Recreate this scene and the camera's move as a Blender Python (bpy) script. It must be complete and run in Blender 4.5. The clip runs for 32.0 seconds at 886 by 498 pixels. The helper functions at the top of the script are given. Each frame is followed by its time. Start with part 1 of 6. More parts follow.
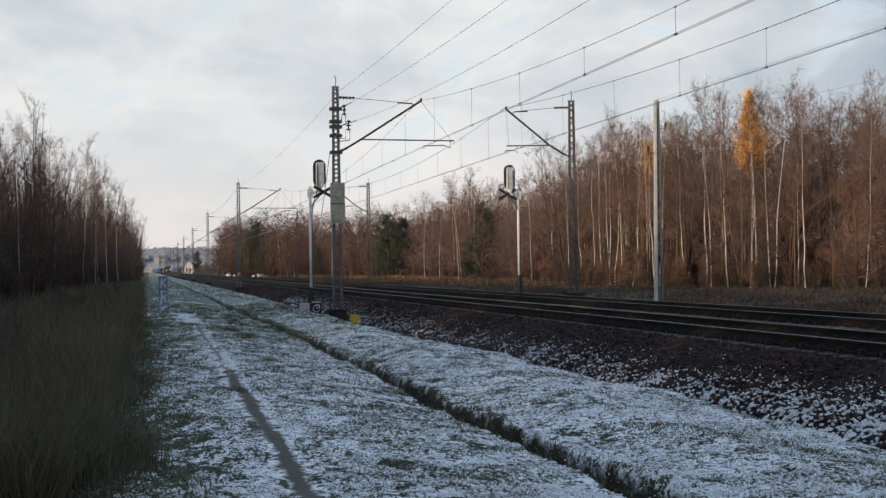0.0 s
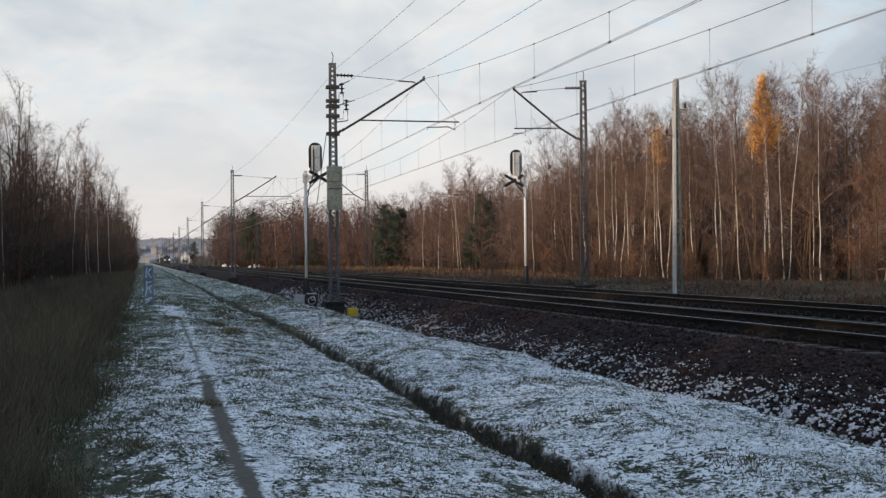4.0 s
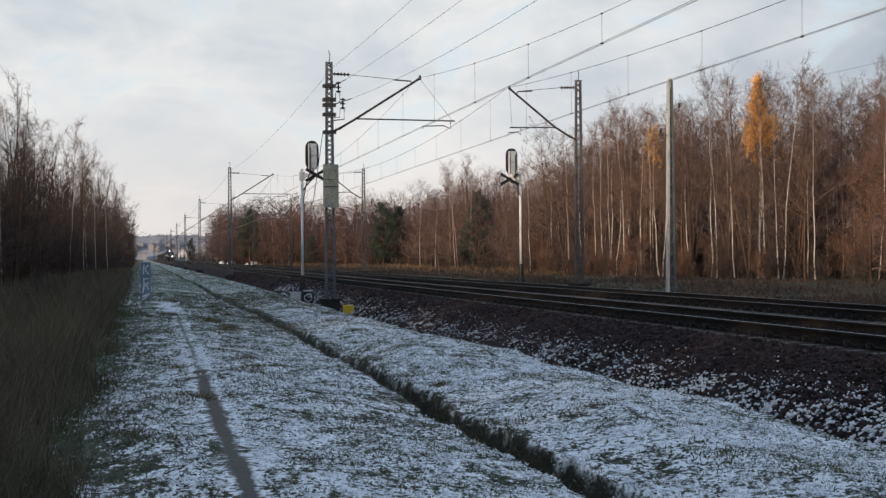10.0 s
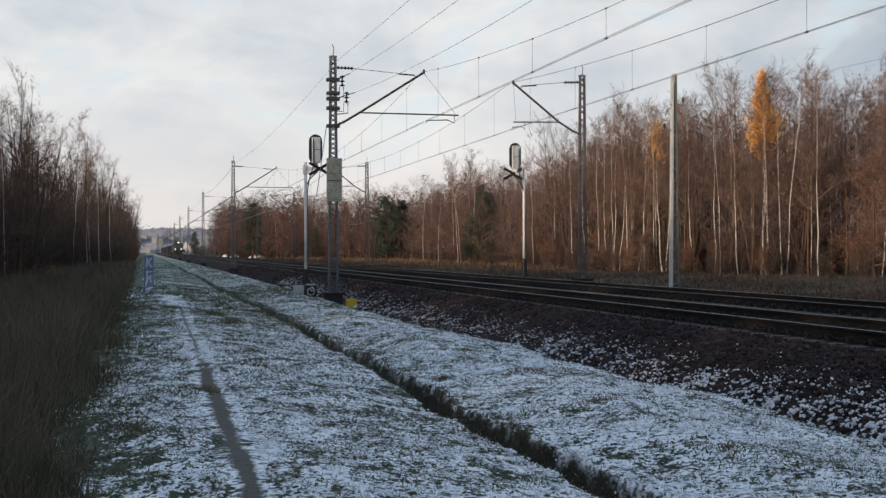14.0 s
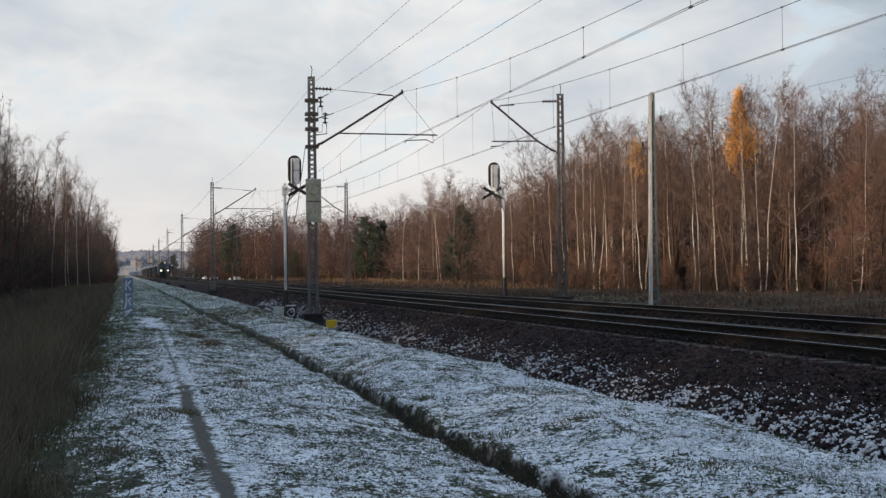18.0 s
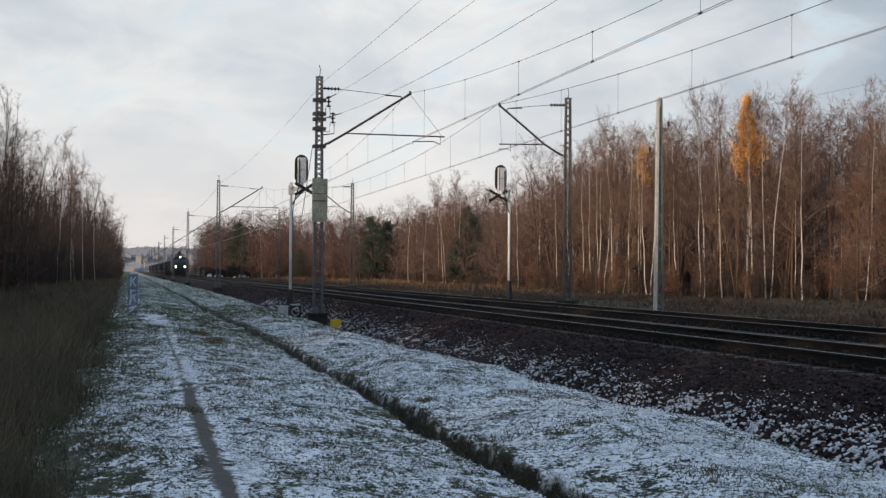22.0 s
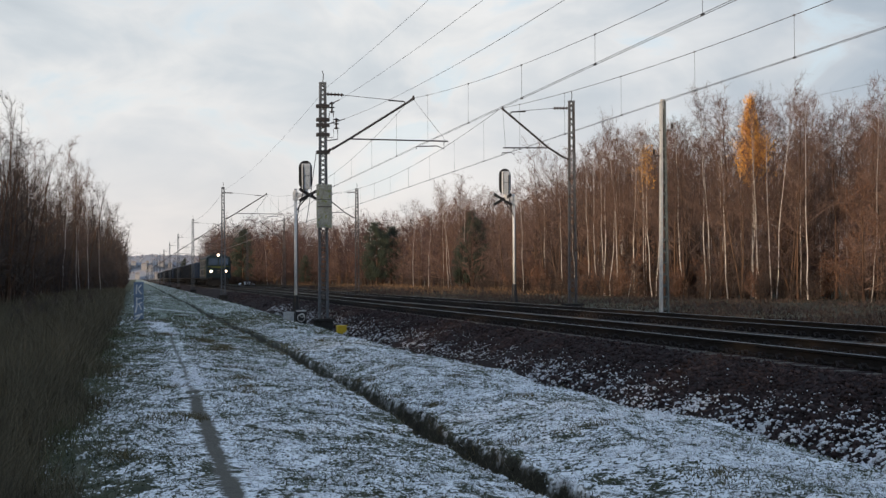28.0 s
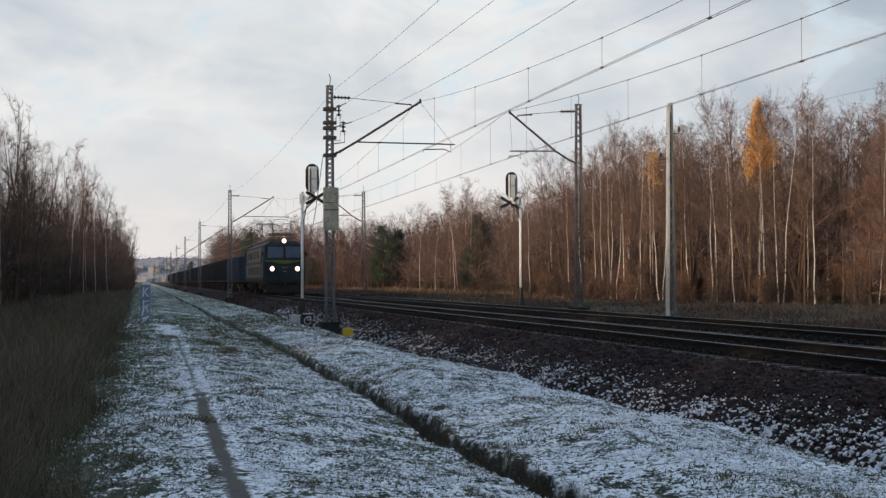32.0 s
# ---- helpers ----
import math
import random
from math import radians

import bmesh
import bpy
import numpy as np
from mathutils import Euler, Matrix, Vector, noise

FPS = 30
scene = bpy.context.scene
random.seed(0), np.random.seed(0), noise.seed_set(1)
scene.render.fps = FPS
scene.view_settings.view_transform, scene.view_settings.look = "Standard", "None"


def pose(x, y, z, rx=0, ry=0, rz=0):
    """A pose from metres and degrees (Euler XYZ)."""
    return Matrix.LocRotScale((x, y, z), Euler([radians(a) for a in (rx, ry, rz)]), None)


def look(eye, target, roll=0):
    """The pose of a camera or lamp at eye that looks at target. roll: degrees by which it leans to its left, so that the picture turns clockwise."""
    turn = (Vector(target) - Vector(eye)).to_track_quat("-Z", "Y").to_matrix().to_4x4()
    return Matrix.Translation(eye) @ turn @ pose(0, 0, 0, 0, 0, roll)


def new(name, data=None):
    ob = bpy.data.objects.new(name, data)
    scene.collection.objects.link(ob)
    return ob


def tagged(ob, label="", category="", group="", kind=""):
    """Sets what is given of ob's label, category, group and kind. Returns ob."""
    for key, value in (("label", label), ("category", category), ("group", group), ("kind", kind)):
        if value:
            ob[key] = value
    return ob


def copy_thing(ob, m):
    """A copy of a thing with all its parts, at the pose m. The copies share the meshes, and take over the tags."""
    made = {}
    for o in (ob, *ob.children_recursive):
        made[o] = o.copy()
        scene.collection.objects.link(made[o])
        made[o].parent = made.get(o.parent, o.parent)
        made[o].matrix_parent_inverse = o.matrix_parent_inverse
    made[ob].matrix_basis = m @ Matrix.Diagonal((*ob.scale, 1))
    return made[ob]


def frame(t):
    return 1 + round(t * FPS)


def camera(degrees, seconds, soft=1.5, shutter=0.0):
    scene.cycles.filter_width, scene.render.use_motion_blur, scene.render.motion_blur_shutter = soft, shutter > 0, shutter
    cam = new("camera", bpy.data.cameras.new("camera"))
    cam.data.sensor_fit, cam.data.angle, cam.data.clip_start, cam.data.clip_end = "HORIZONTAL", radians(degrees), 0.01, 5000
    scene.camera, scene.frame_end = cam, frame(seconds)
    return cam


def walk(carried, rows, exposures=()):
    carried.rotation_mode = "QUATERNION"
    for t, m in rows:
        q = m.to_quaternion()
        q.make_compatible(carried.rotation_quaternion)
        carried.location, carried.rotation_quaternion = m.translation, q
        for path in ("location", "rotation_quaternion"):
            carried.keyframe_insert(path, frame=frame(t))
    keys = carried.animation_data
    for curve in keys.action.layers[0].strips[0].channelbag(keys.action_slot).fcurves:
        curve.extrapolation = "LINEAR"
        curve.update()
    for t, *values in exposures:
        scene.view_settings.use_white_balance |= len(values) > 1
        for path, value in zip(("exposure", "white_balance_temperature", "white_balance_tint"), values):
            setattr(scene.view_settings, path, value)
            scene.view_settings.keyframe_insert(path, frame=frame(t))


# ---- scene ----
cam = camera(35.19, 32.0, 1.4)
# seconds, eye x, y, z, yaw, pitch, roll
ROWS = [
    (0.0, -0.489, -3.086, 1.659, -11.893, 0.759, 0.759),
    (0.5, 0.0, 0.4, 1.6, -11.877, 1.283, 0.771),
    (1.0, 0.0, 0.4, 1.6, -11.708, 0.872, 0.969),
    (1.5, 0.0, 0.4, 1.6, -11.697, 0.88, 1.2),
    (2.0, 0.0, 0.4, 1.6, -11.421, 0.783, 1.137),
    (2.5, 0.0, 0.4, 1.6, -11.533, 0.635, 0.824),
    (3.0, 0.0, 0.4, 1.6, -11.689, 0.493, 0.552),
    (3.5, 0.0, 0.4, 1.6, -11.984, 0.455, 0.561),
    (5.5, 0.0, 0.4, 1.6, -11.944, 0.263, 0.636),
    (6.0, 0.0, 0.4, 1.6, -11.879, 0.26, 0.702),
    (6.5, 0.0, 0.4, 1.6, -11.809, 0.225, 0.698),
    (7.0, 0.0, 0.4, 1.6, -11.705, 0.178, 0.616),
    (7.5, 0.0, 0.4, 1.6, -11.451, 0.157, 1.324),
    (8.0, 0.0, 0.4, 1.6, -11.673, 0.58, 0.189),
    (8.5, 0.0, 0.4, 1.6, -11.838, 0.47, 0.112),
    (9.0, 0.0, 0.4, 1.6, -11.846, 0.504, 0.1),
    (9.5, 0.0, 0.0, 1.6, -12.067, 0.211, 0.18),
    (10.0, 0.0, 0.0, 1.6, -12.103, 0.321, 0.364),
    (10.5, 0.0, 0.0, 1.6, -12.08, 0.119, 0.432),
    (11.0, 0.0, 0.0, 1.6, -11.963, -0.025, 0.41),
    (11.5, 0.0, 0.0, 1.6, -11.892, -0.078, 0.256),
    (12.0, 0.0, 0.0, 1.6, -11.916, -0.189, 0.254),
    (12.5, 0.0, 0.0, 1.6, -11.988, -0.159, 0.112),
    (13.0, 0.0, 0.0, 1.6, -12.024, -0.013, 0.103),
    (13.5, 0.0, 0.0, 1.6, -12.005, 0.135, 0.063),
    (14.0, 0.0, 0.0, 1.6, -11.975, 0.088, 0.106),
    (14.5, 0.0, 0.0, 1.6, -11.98, -0.009, 0.156),
    (16.5, 0.0, 0.0, 1.6, -12.452, 1.349, -0.167),
    (17.0, 0.0, 0.0, 1.6, -12.816, 0.945, 0.09),
    (17.5, 0.0, 0.0, 1.6, -13.139, 0.891, -0.603),
    (18.0, 0.0, 0.0, 1.6, -12.795, 0.889, 0.658),
    (18.5, 0.0, 0.0, 1.6, -12.561, 0.905, 0.574),
    (19.0, 0.0, 0.0, 1.6, -12.454, 0.86, 0.141),
    (19.5, 0.0, 0.0, 1.6, -12.457, 0.759, -0.4),
    (20.0, 0.0, 0.0, 1.6, -12.552, 1.04, -0.456),
    (20.5, 0.0, 0.0, 1.6, -12.745, 1.039, -0.749),
    (21.0, 0.0, 0.0, 1.6, -12.757, 0.931, -0.502),
    (21.5, 0.0, 0.0, 1.6, -12.695, 0.973, -0.399),
    (22.0, 0.0, 0.0, 1.6, -12.593, 0.964, -0.359),
    (22.5, 0.0, 0.0, 1.6, -12.592, 1.026, -0.254),
    (23.0, 0.0, 0.0, 1.6, -12.604, 0.991, -0.138),
    (23.5, 0.0, 0.0, 1.6, -12.69, 0.893, -0.086),
    (24.0, 0.0, 0.0, 1.6, -12.693, 0.855, -0.052),
    (24.5, 0.0, 0.0, 1.6, -12.718, 0.884, -0.013),
    (25.0, 0.0, 0.0, 1.6, -12.755, 0.85, -0.129),
    (25.5, 0.0, 0.0, 1.6, -12.784, 0.823, -0.056),
    (27.5, 0.0, 0.0, 1.6, -12.367, 1.104, 0.511),
    (28.0, 0.0, 0.0, 1.6, -12.378, 1.145, 0.307),
    (28.5, 0.0, 0.0, 1.6, -12.352, 1.166, 0.243),
    (29.0, 0.0, 0.0, 1.6, -12.36, 1.168, 0.176),
    (29.5, 0.0, 0.0, 1.6, -12.354, 1.082, 0.119),
    (30.0, 0.0, 0.0, 1.6, -12.386, 1.051, 0.089),
    (30.5, 0.0, 0.0, 1.6, -12.362, 1.042, 0.119),
    (31.0, 0.0, 0.0, 1.6, -12.16, 1.181, 0.231),
    (31.5, 0.0, 0.0, 1.6, -12.061, 1.328, 0.178),
    (32.0, 0.0, 0.0, 1.6, -12.11, 1.276, 0.206),
]
walk(cam, [(t, pose(x, y, z, 90 + pitch, roll, yaw)) for t, x, y, z, yaw, pitch, roll in ROWS])

# ---- sky, sun ----
SUN_EL, SUN_AZ = 9.6, 238.0   # elevation; compass bearing of the sun, from +y clockwise
world = bpy.data.worlds.new("world")
scene.world = world
world.use_nodes = True


def node(tree, kind, **values):
    n = tree.nodes.new(kind)
    for key, value in values.items():
        if key in n.inputs:
            n.inputs[key].default_value = value
    return n


def ramp(tree, stops):
    n = tree.nodes.new("ShaderNodeValToRGB")
    els = n.color_ramp.elements
    while len(els) < len(stops):
        els.new(0.5)
    for e, (p, c) in zip(els, stops):
        e.position, e.color = p, (*c, 1)
    return n


def mix(tree, fac, a, b, mode="MIX"):
    n = tree.nodes.new("ShaderNodeMix")
    n.data_type, n.blend_type = "RGBA", mode
    for socket, value in ((n.inputs[0], fac), (n.inputs[6], a), (n.inputs[7], b)):
        if isinstance(value, bpy.types.NodeSocket):
            tree.links.new(value, socket)
        else:
            socket.default_value = value if isinstance(value, float) else (*value, 1)
    return n.outputs[2]


def calc(tree, op, a, b=0.0, c=0.0, clamp=False):
    n = tree.nodes.new("ShaderNodeMath")
    n.operation, n.use_clamp = op, clamp
    for socket, value in zip(n.inputs, (a, b, c)):
        if isinstance(value, bpy.types.NodeSocket):
            tree.links.new(value, socket)
        else:
            socket.default_value = value
    return n.outputs[0]


def build_sky():
    t = world.node_tree
    t.nodes.clear()
    out, bg = t.nodes.new("ShaderNodeOutputWorld"), t.nodes.new("ShaderNodeBackground")
    sky = t.nodes.new("ShaderNodeTexSky")
    sky.sky_type, sky.sun_disc = "NISHITA", False
    sky.sun_elevation, sky.sun_rotation = radians(SUN_EL), radians(SUN_AZ)
    co = t.nodes.new("ShaderNodeTexCoord").outputs["Generated"]

    def cloud_noise(scale, offset, size, detail, rough, twist):
        m = t.nodes.new("ShaderNodeMapping")
        m.inputs["Scale"].default_value, m.inputs["Location"].default_value = scale, offset
        t.links.new(co, m.inputs["Vector"])
        n = node(t, "ShaderNodeTexNoise", Scale=size, Detail=detail, Roughness=rough, Distortion=twist)
        t.links.new(m.outputs[0], n.inputs["Vector"])
        return n.outputs[0]

    broad = cloud_noise((1.7, 1.7, 4.2), (0.35, 0.1, 0.25), 2.0, 5.0, 0.5, 0.3)
    torn = cloud_noise((2.4, 2.4, 4.4), (4.1, 1.7, 0.9), 4.0, 8.0, 0.55, 0.5)
    both = calc(t, "ADD", calc(t, "MULTIPLY", broad, 0.6), calc(t, "MULTIPLY", torn, 0.4))
    sep = t.nodes.new("ShaderNodeSeparateXYZ")
    t.links.new(co, sep.inputs[0])
    up = sep.outputs[2]
    # cloud deck: cool grey bellies, pale torn edges, warm and bright low down
    cloud = ramp(t, [(0.36, (0.53, 0.588, 0.635)), (0.46, (0.65, 0.70, 0.738)), (0.52, (0.785, 0.803, 0.812)), (0.565, (0.90, 0.895, 0.88)), (0.62, (1.0, 0.985, 0.96))])
    t.links.new(both, cloud.inputs[0])
    low = ramp(t, [(0.0, (0.83, 0.77, 0.74)), (0.05, (0.84, 0.79, 0.76)), (0.10, (0.78, 0.77, 0.78)), (0.18, (0.71, 0.75, 0.80)), (0.30, (0.42, 0.56, 0.79)), (0.6, (0.30, 0.46, 0.73))])
    t.links.new(up, low.inputs[0])
    fade = calc(t, "MULTIPLY_ADD", up, 6.5, 0.12, True)
    deck = mix(t, calc(t, "MULTIPLY", fade, 0.85), low.outputs[0], cloud.outputs[0])
    # the deck thickens and darkens overhead
    heavy = ramp(t, [(0.20, (1, 1, 1)), (0.34, (0.71, 0.82, 0.95)), (0.65, (0.51, 0.63, 0.80))])
    t.links.new(up, heavy.inputs[0])
    deck = mix(t, 1.0, deck, heavy.outputs[0], "MULTIPLY")
    # and is thicker away from the sun
    away = ramp(t, [(0.18, (1, 1, 1)), (0.34, (0.90, 0.92, 0.945)), (0.50, (0.69, 0.745, 0.81)), (1.0, (0.74, 0.80, 0.88))])
    t.links.new(sep.outputs[0], away.inputs[0])
    deck = mix(t, 1.0, deck, away.outputs[0], "MULTIPLY")
    # clear gaps show the sky itself
    gap = ramp(t, [(0.555, (0, 0, 0)), (0.64, (1, 1, 1))])
    t.links.new(torn, gap.inputs[0])
    clear = mix(t, 1.0, sky.outputs[0], (0.14, 0.14, 0.14), "MULTIPLY")
    clear = mix(t, 0.75, clear, (0.68, 0.82, 0.94))
    total = mix(t, calc(t, "MULTIPLY", calc(t, "MULTIPLY", gap.outputs[0], fade), 0.6), deck, clear)
    t.links.new(total, bg.inputs[0])
    bg.inputs[1].default_value = 0.98
    t.links.new(bg.outputs[0], out.inputs[0])


build_sky()
sun = new("sun", bpy.data.lights.new("sun", "SUN"))
sun.data.energy, sun.data.angle, sun.data.color = 4.9, radians(1.5), (1.0, 0.745, 0.51)
sun_dir = Vector((math.sin(radians(SUN_AZ)) * math.cos(radians(SUN_EL)), math.cos(radians(SUN_AZ)) * math.cos(radians(SUN_EL)), math.sin(radians(SUN_EL))))
sun.matrix_world = look(sun_dir * 100, (0, 0, 0))
scene.view_settings.exposure = 0.0


# ---- materials ----
def material(name, a, b=None, scale=3.0, rough=0.8, metal=0.0, bump=0.0, fine=0.0, spec=0.3, island=0.0, stretch=(1, 1, 1), wear=None, wear_at=0.62, vary=0.0):
    """Two colours mixed by a noise at real size, a second finer noise, optional wear and bump."""
    m = bpy.data.materials.new(name)
    m.use_nodes = True
    t = m.node_tree
    p = t.nodes["Principled BSDF"]
    p.inputs["Roughness"].default_value, p.inputs["Metallic"].default_value = rough, metal
    p.inputs["Specular IOR Level"].default_value = spec
    co = t.nodes.new("ShaderNodeTexCoord").outputs["Object"]
    mp = t.nodes.new("ShaderNodeMapping")
    mp.inputs["Scale"].default_value = stretch
    t.links.new(co, mp.inputs[0])
    n1 = node(t, "ShaderNodeTexNoise", Scale=scale, Detail=4.0, Roughness=0.6)
    t.links.new(mp.outputs[0], n1.inputs["Vector"])
    b = b or tuple(c * 0.7 for c in a)
    r = ramp(t, [(0.35, a), (0.65, b)])
    t.links.new(n1.outputs[0], r.inputs[0])
    col = r.outputs[0]
    if fine:
        n2 = node(t, "ShaderNodeTexNoise", Scale=fine, Detail=3.0, Roughness=0.7)
        t.links.new(mp.outputs[0], n2.inputs["Vector"])
        r2 = ramp(t, [(0.3, (0.62, 0.62, 0.62)), (0.7, (1.25, 1.25, 1.25))])
        t.links.new(n2.outputs[0], r2.inputs[0])
        col = mix(t, 1.0, col, r2.outputs[0], "MULTIPLY")
    if wear:
        n3 = node(t, "ShaderNodeTexNoise", Scale=scale * 2.7, Detail=6.0, Roughness=0.7)
        t.links.new(mp.outputs[0], n3.inputs["Vector"])
        r3 = ramp(t, [(wear_at, (0, 0, 0)), (wear_at + 0.06, (1, 1, 1))])
        t.links.new(n3.outputs[0], r3.inputs[0])
        col = mix(t, r3.outputs[0], col, wear)
    if island:
        g = t.nodes.new("ShaderNodeNewGeometry")
        k = calc(t, "MULTIPLY_ADD", g.outputs["Random Per Island"], island, 1.0 - island / 2)
        cmb = t.nodes.new("ShaderNodeCombineColor")
        for i in range(3):
            t.links.new(k, cmb.inputs[i])
        col = mix(t, 1.0, col, cmb.outputs[0], "MULTIPLY")
    if vary:
        info = t.nodes.new("ShaderNodeObjectInfo")
        tone = ramp(t, [(0.0, (1 - vary, 1 - vary, 1 - vary * 0.8)), (0.35, (1.0, 0.95, 0.95)), (0.7, (1 + vary * 0.4, 1.0, 0.95)), (1.0, (1 + vary, 1 + vary * 0.9, 1 + vary * 0.8))])
        t.links.new(info.outputs["Random"], tone.inputs[0])
        col = mix(t, 1.0, col, tone.outputs[0], "MULTIPLY")
    t.links.new(col, p.inputs["Base Color"])
    if bump:
        bn = node(t, "ShaderNodeBump", Strength=bump, Distance=0.02)
        t.links.new((n2 if fine else n1).outputs[0], bn.inputs["Height"])
        t.links.new(bn.outputs[0], p.inputs["Normal"])
    return m


def glow(name, colour, strength):
    m = bpy.data.materials.new(name)
    m.use_nodes = True
    p = m.node_tree.nodes["Principled BSDF"]
    p.inputs["Base Color"].default_value = (0.9, 0.9, 0.9, 1)
    p.inputs["Emission Color"].default_value = (*colour, 1)
    p.inputs["Emission Strength"].default_value = strength
    return m


def ground_material():
    m = bpy.data.materials.new("frosted_ground")
    m.use_nodes = True
    t = m.node_tree
    p = t.nodes["Principled BSDF"]
    p.inputs["Roughness"].default_value = 0.9
    p.inputs["Specular IOR Level"].default_value = 0.15
    co = t.nodes.new("ShaderNodeTexCoord").outputs["Object"]
    sep = t.nodes.new("ShaderNodeSeparateXYZ")
    t.links.new(co, sep.inputs[0])
    x, y, z = sep.outputs

    def noise(scale, detail=4.0, rough=0.6, stretch=None):
        n = node(t, "ShaderNodeTexNoise", Scale=scale, Detail=detail, Roughness=rough)
        if stretch:
            mp = t.nodes.new("ShaderNodeMapping")
            mp.inputs["Scale"].default_value = stretch
            t.links.new(co, mp.inputs[0])
            t.links.new(mp.outputs[0], n.inputs["Vector"])
        else:
            t.links.new(co, n.inputs["Vector"])
        return n.outputs[0]

    fine, mid, broad = noise(24.0, 3.0, 0.6, (1, 0.8, 1)), noise(6.0, 5.0, 0.62, (1, 0.6, 1)), noise(0.45, 3.0)
    # bare ground under the snow: dead grass, some green, soil
    r1 = ramp(t, [(0.30, (0.030, 0.037, 0.022)), (0.47, (0.066, 0.074, 0.046)), (0.60, (0.125, 0.120, 0.084)), (0.72, (0.054, 0.067, 0.036))])
    t.links.new(mid, r1.inputs[0])
    f1 = ramp(t, [(0.25, (0.55, 0.55, 0.55)), (0.75, (1.3, 1.3, 1.3))])
    t.links.new(fine, f1.inputs[0])
    bare = mix(t, 1.0, r1.outputs[0], f1.outputs[0], "MULTIPLY")
    # hoarfrost greys the grass in the open, away from the path's near end
    rime = calc(t, "MULTIPLY", calc(t, "MULTIPLY_ADD", y, 0.03, -0.55, True), calc(t, "MULTIPLY", calc(t, "MULTIPLY_ADD", x, 1.0, 1.0, True), calc(t, "MULTIPLY_ADD", x, -0.5, 4.6, True)))
    bare = mix(t, calc(t, "MULTIPLY", rime, 0.5), bare, (0.36, 0.42, 0.37))
    # snow cover: thin, torn by the grass; none under the tall grass nor in the wood
    cover = calc(t, "ADD", calc(t, "MULTIPLY", fine, 1.0), calc(t, "MULTIPLY", mid, 1.0))
    cover = calc(t, "ADD", cover, calc(t, "MULTIPLY_ADD", broad, 0.35, 0.10))
    cover = calc(t, "ADD", cover, calc(t, "MULTIPLY_ADD", noise(2.6, 5.0, 0.65, (1, 0.5, 1)), 1.1, -0.575))
    edge = calc(t, "MULTIPLY", calc(t, "MULTIPLY_ADD", x, 0.50, 0.80, True), calc(t, "MULTIPLY_ADD", x, -0.5, 4.6, True))
    far = calc(t, "MAXIMUM", calc(t, "MULTIPLY_ADD", y, -0.010, 1.2, True), 0.52)
    cover = calc(t, "ADD", cover, calc(t, "MULTIPLY_ADD", calc(t, "MULTIPLY", edge, far), 0.55, -0.55))
    cover = calc(t, "SUBTRACT", cover, calc(t, "MULTIPLY", calc(t, "MULTIPLY", calc(t, "MULTIPLY_ADD", y, 0.035, -0.8, True), calc(t, "MULTIPLY_ADD", x, -4.0, 14.5, True)), 0.12))
    bank = calc(t, "MULTIPLY", calc(t, "MULTIPLY_ADD", x, 3.0, -11.0, True), 0.05)
    cover = calc(t, "ADD", cover, bank)
    snow_mask = ramp(t, [(0.58, (0, 0, 0)), (0.615, (1, 1, 1))])
    t.links.new(calc(t, "MULTIPLY", cover, 0.5), snow_mask.inputs[0])
    snow = ramp(t, [(0.3, (0.80, 0.82, 0.86)), (0.7, (0.93, 0.94, 0.95))])
    t.links.new(mid, snow.inputs[0])
    # blades and clods break the cover everywhere
    speck = ramp(t, [(0.40, (0.08, 0.08, 0.08)), (0.47, (1, 1, 1))])
    t.links.new(noise(15.0, 3.0, 0.6, (1, 0.75, 1)), speck.inputs[0])
    # ditch sides are wet soil
    wet = calc(t, "MULTIPLY_ADD", z, -9.0, -2.2, True)
    bend = calc(t, "MULTIPLY", calc(t, "SINE", calc(t, "MULTIPLY_ADD", y, 0.11, -2.75)), 0.08)
    bend = calc(t, "ADD", bend, calc(t, "MULTIPLY_ADD", calc(t, "SINE", calc(t, "MULTIPLY", y, 1.9)), 0.02, 3.43))
    lip = calc(t, "ADD", calc(t, "ABSOLUTE", calc(t, "SUBTRACT", x, bend)), calc(t, "MULTIPLY_ADD", mid, 0.16, -0.08))
    wet = calc(t, "MAXIMUM", wet, calc(t, "ADD", calc(t, "MULTIPLY", lip, -18.0), calc(t, "MAXIMUM", calc(t, "MULTIPLY_ADD", y, -0.10, 5.6), 3.2), clamp=True))
    mask = calc(t, "MULTIPLY", calc(t, "MULTIPLY", snow_mask.outputs[0], speck.outputs[0]), calc(t, "SUBTRACT", 1.0, wet))
    # trodden path
    mid_x = calc(t, "MULTIPLY_ADD", y, 0.0078, 0.615)
    drift = noise(0.22, 2.0)
    off = calc(t, "ABSOLUTE", calc(t, "ADD", calc(t, "SUBTRACT", x, mid_x), calc(t, "MULTIPLY_ADD", drift, 0.12, -0.06)))
    off = calc(t, "ADD", off, calc(t, "MULTIPLY_ADD", mid, 0.12, -0.06))
    off = calc(t, "ADD", off, calc(t, "MULTIPLY_ADD", fine, 0.08, -0.04))
    wide = calc(t, "MULTIPLY_ADD", broad, 2.0, 1.1)
    path = calc(t, "ADD", calc(t, "MULTIPLY", off, -20.0), wide, clamp=True)
    path = calc(t, "MULTIPLY", path, calc(t, "ADD", calc(t, "MULTIPLY", y, -0.45), calc(t, "MULTIPLY_ADD", fine, 4.0, 7.6), clamp=True))
    rut = calc(t, "ADD", calc(t, "MULTIPLY", off, -26.0), calc(t, "MULTIPLY_ADD", mid, 7.0, -2.2), clamp=True)
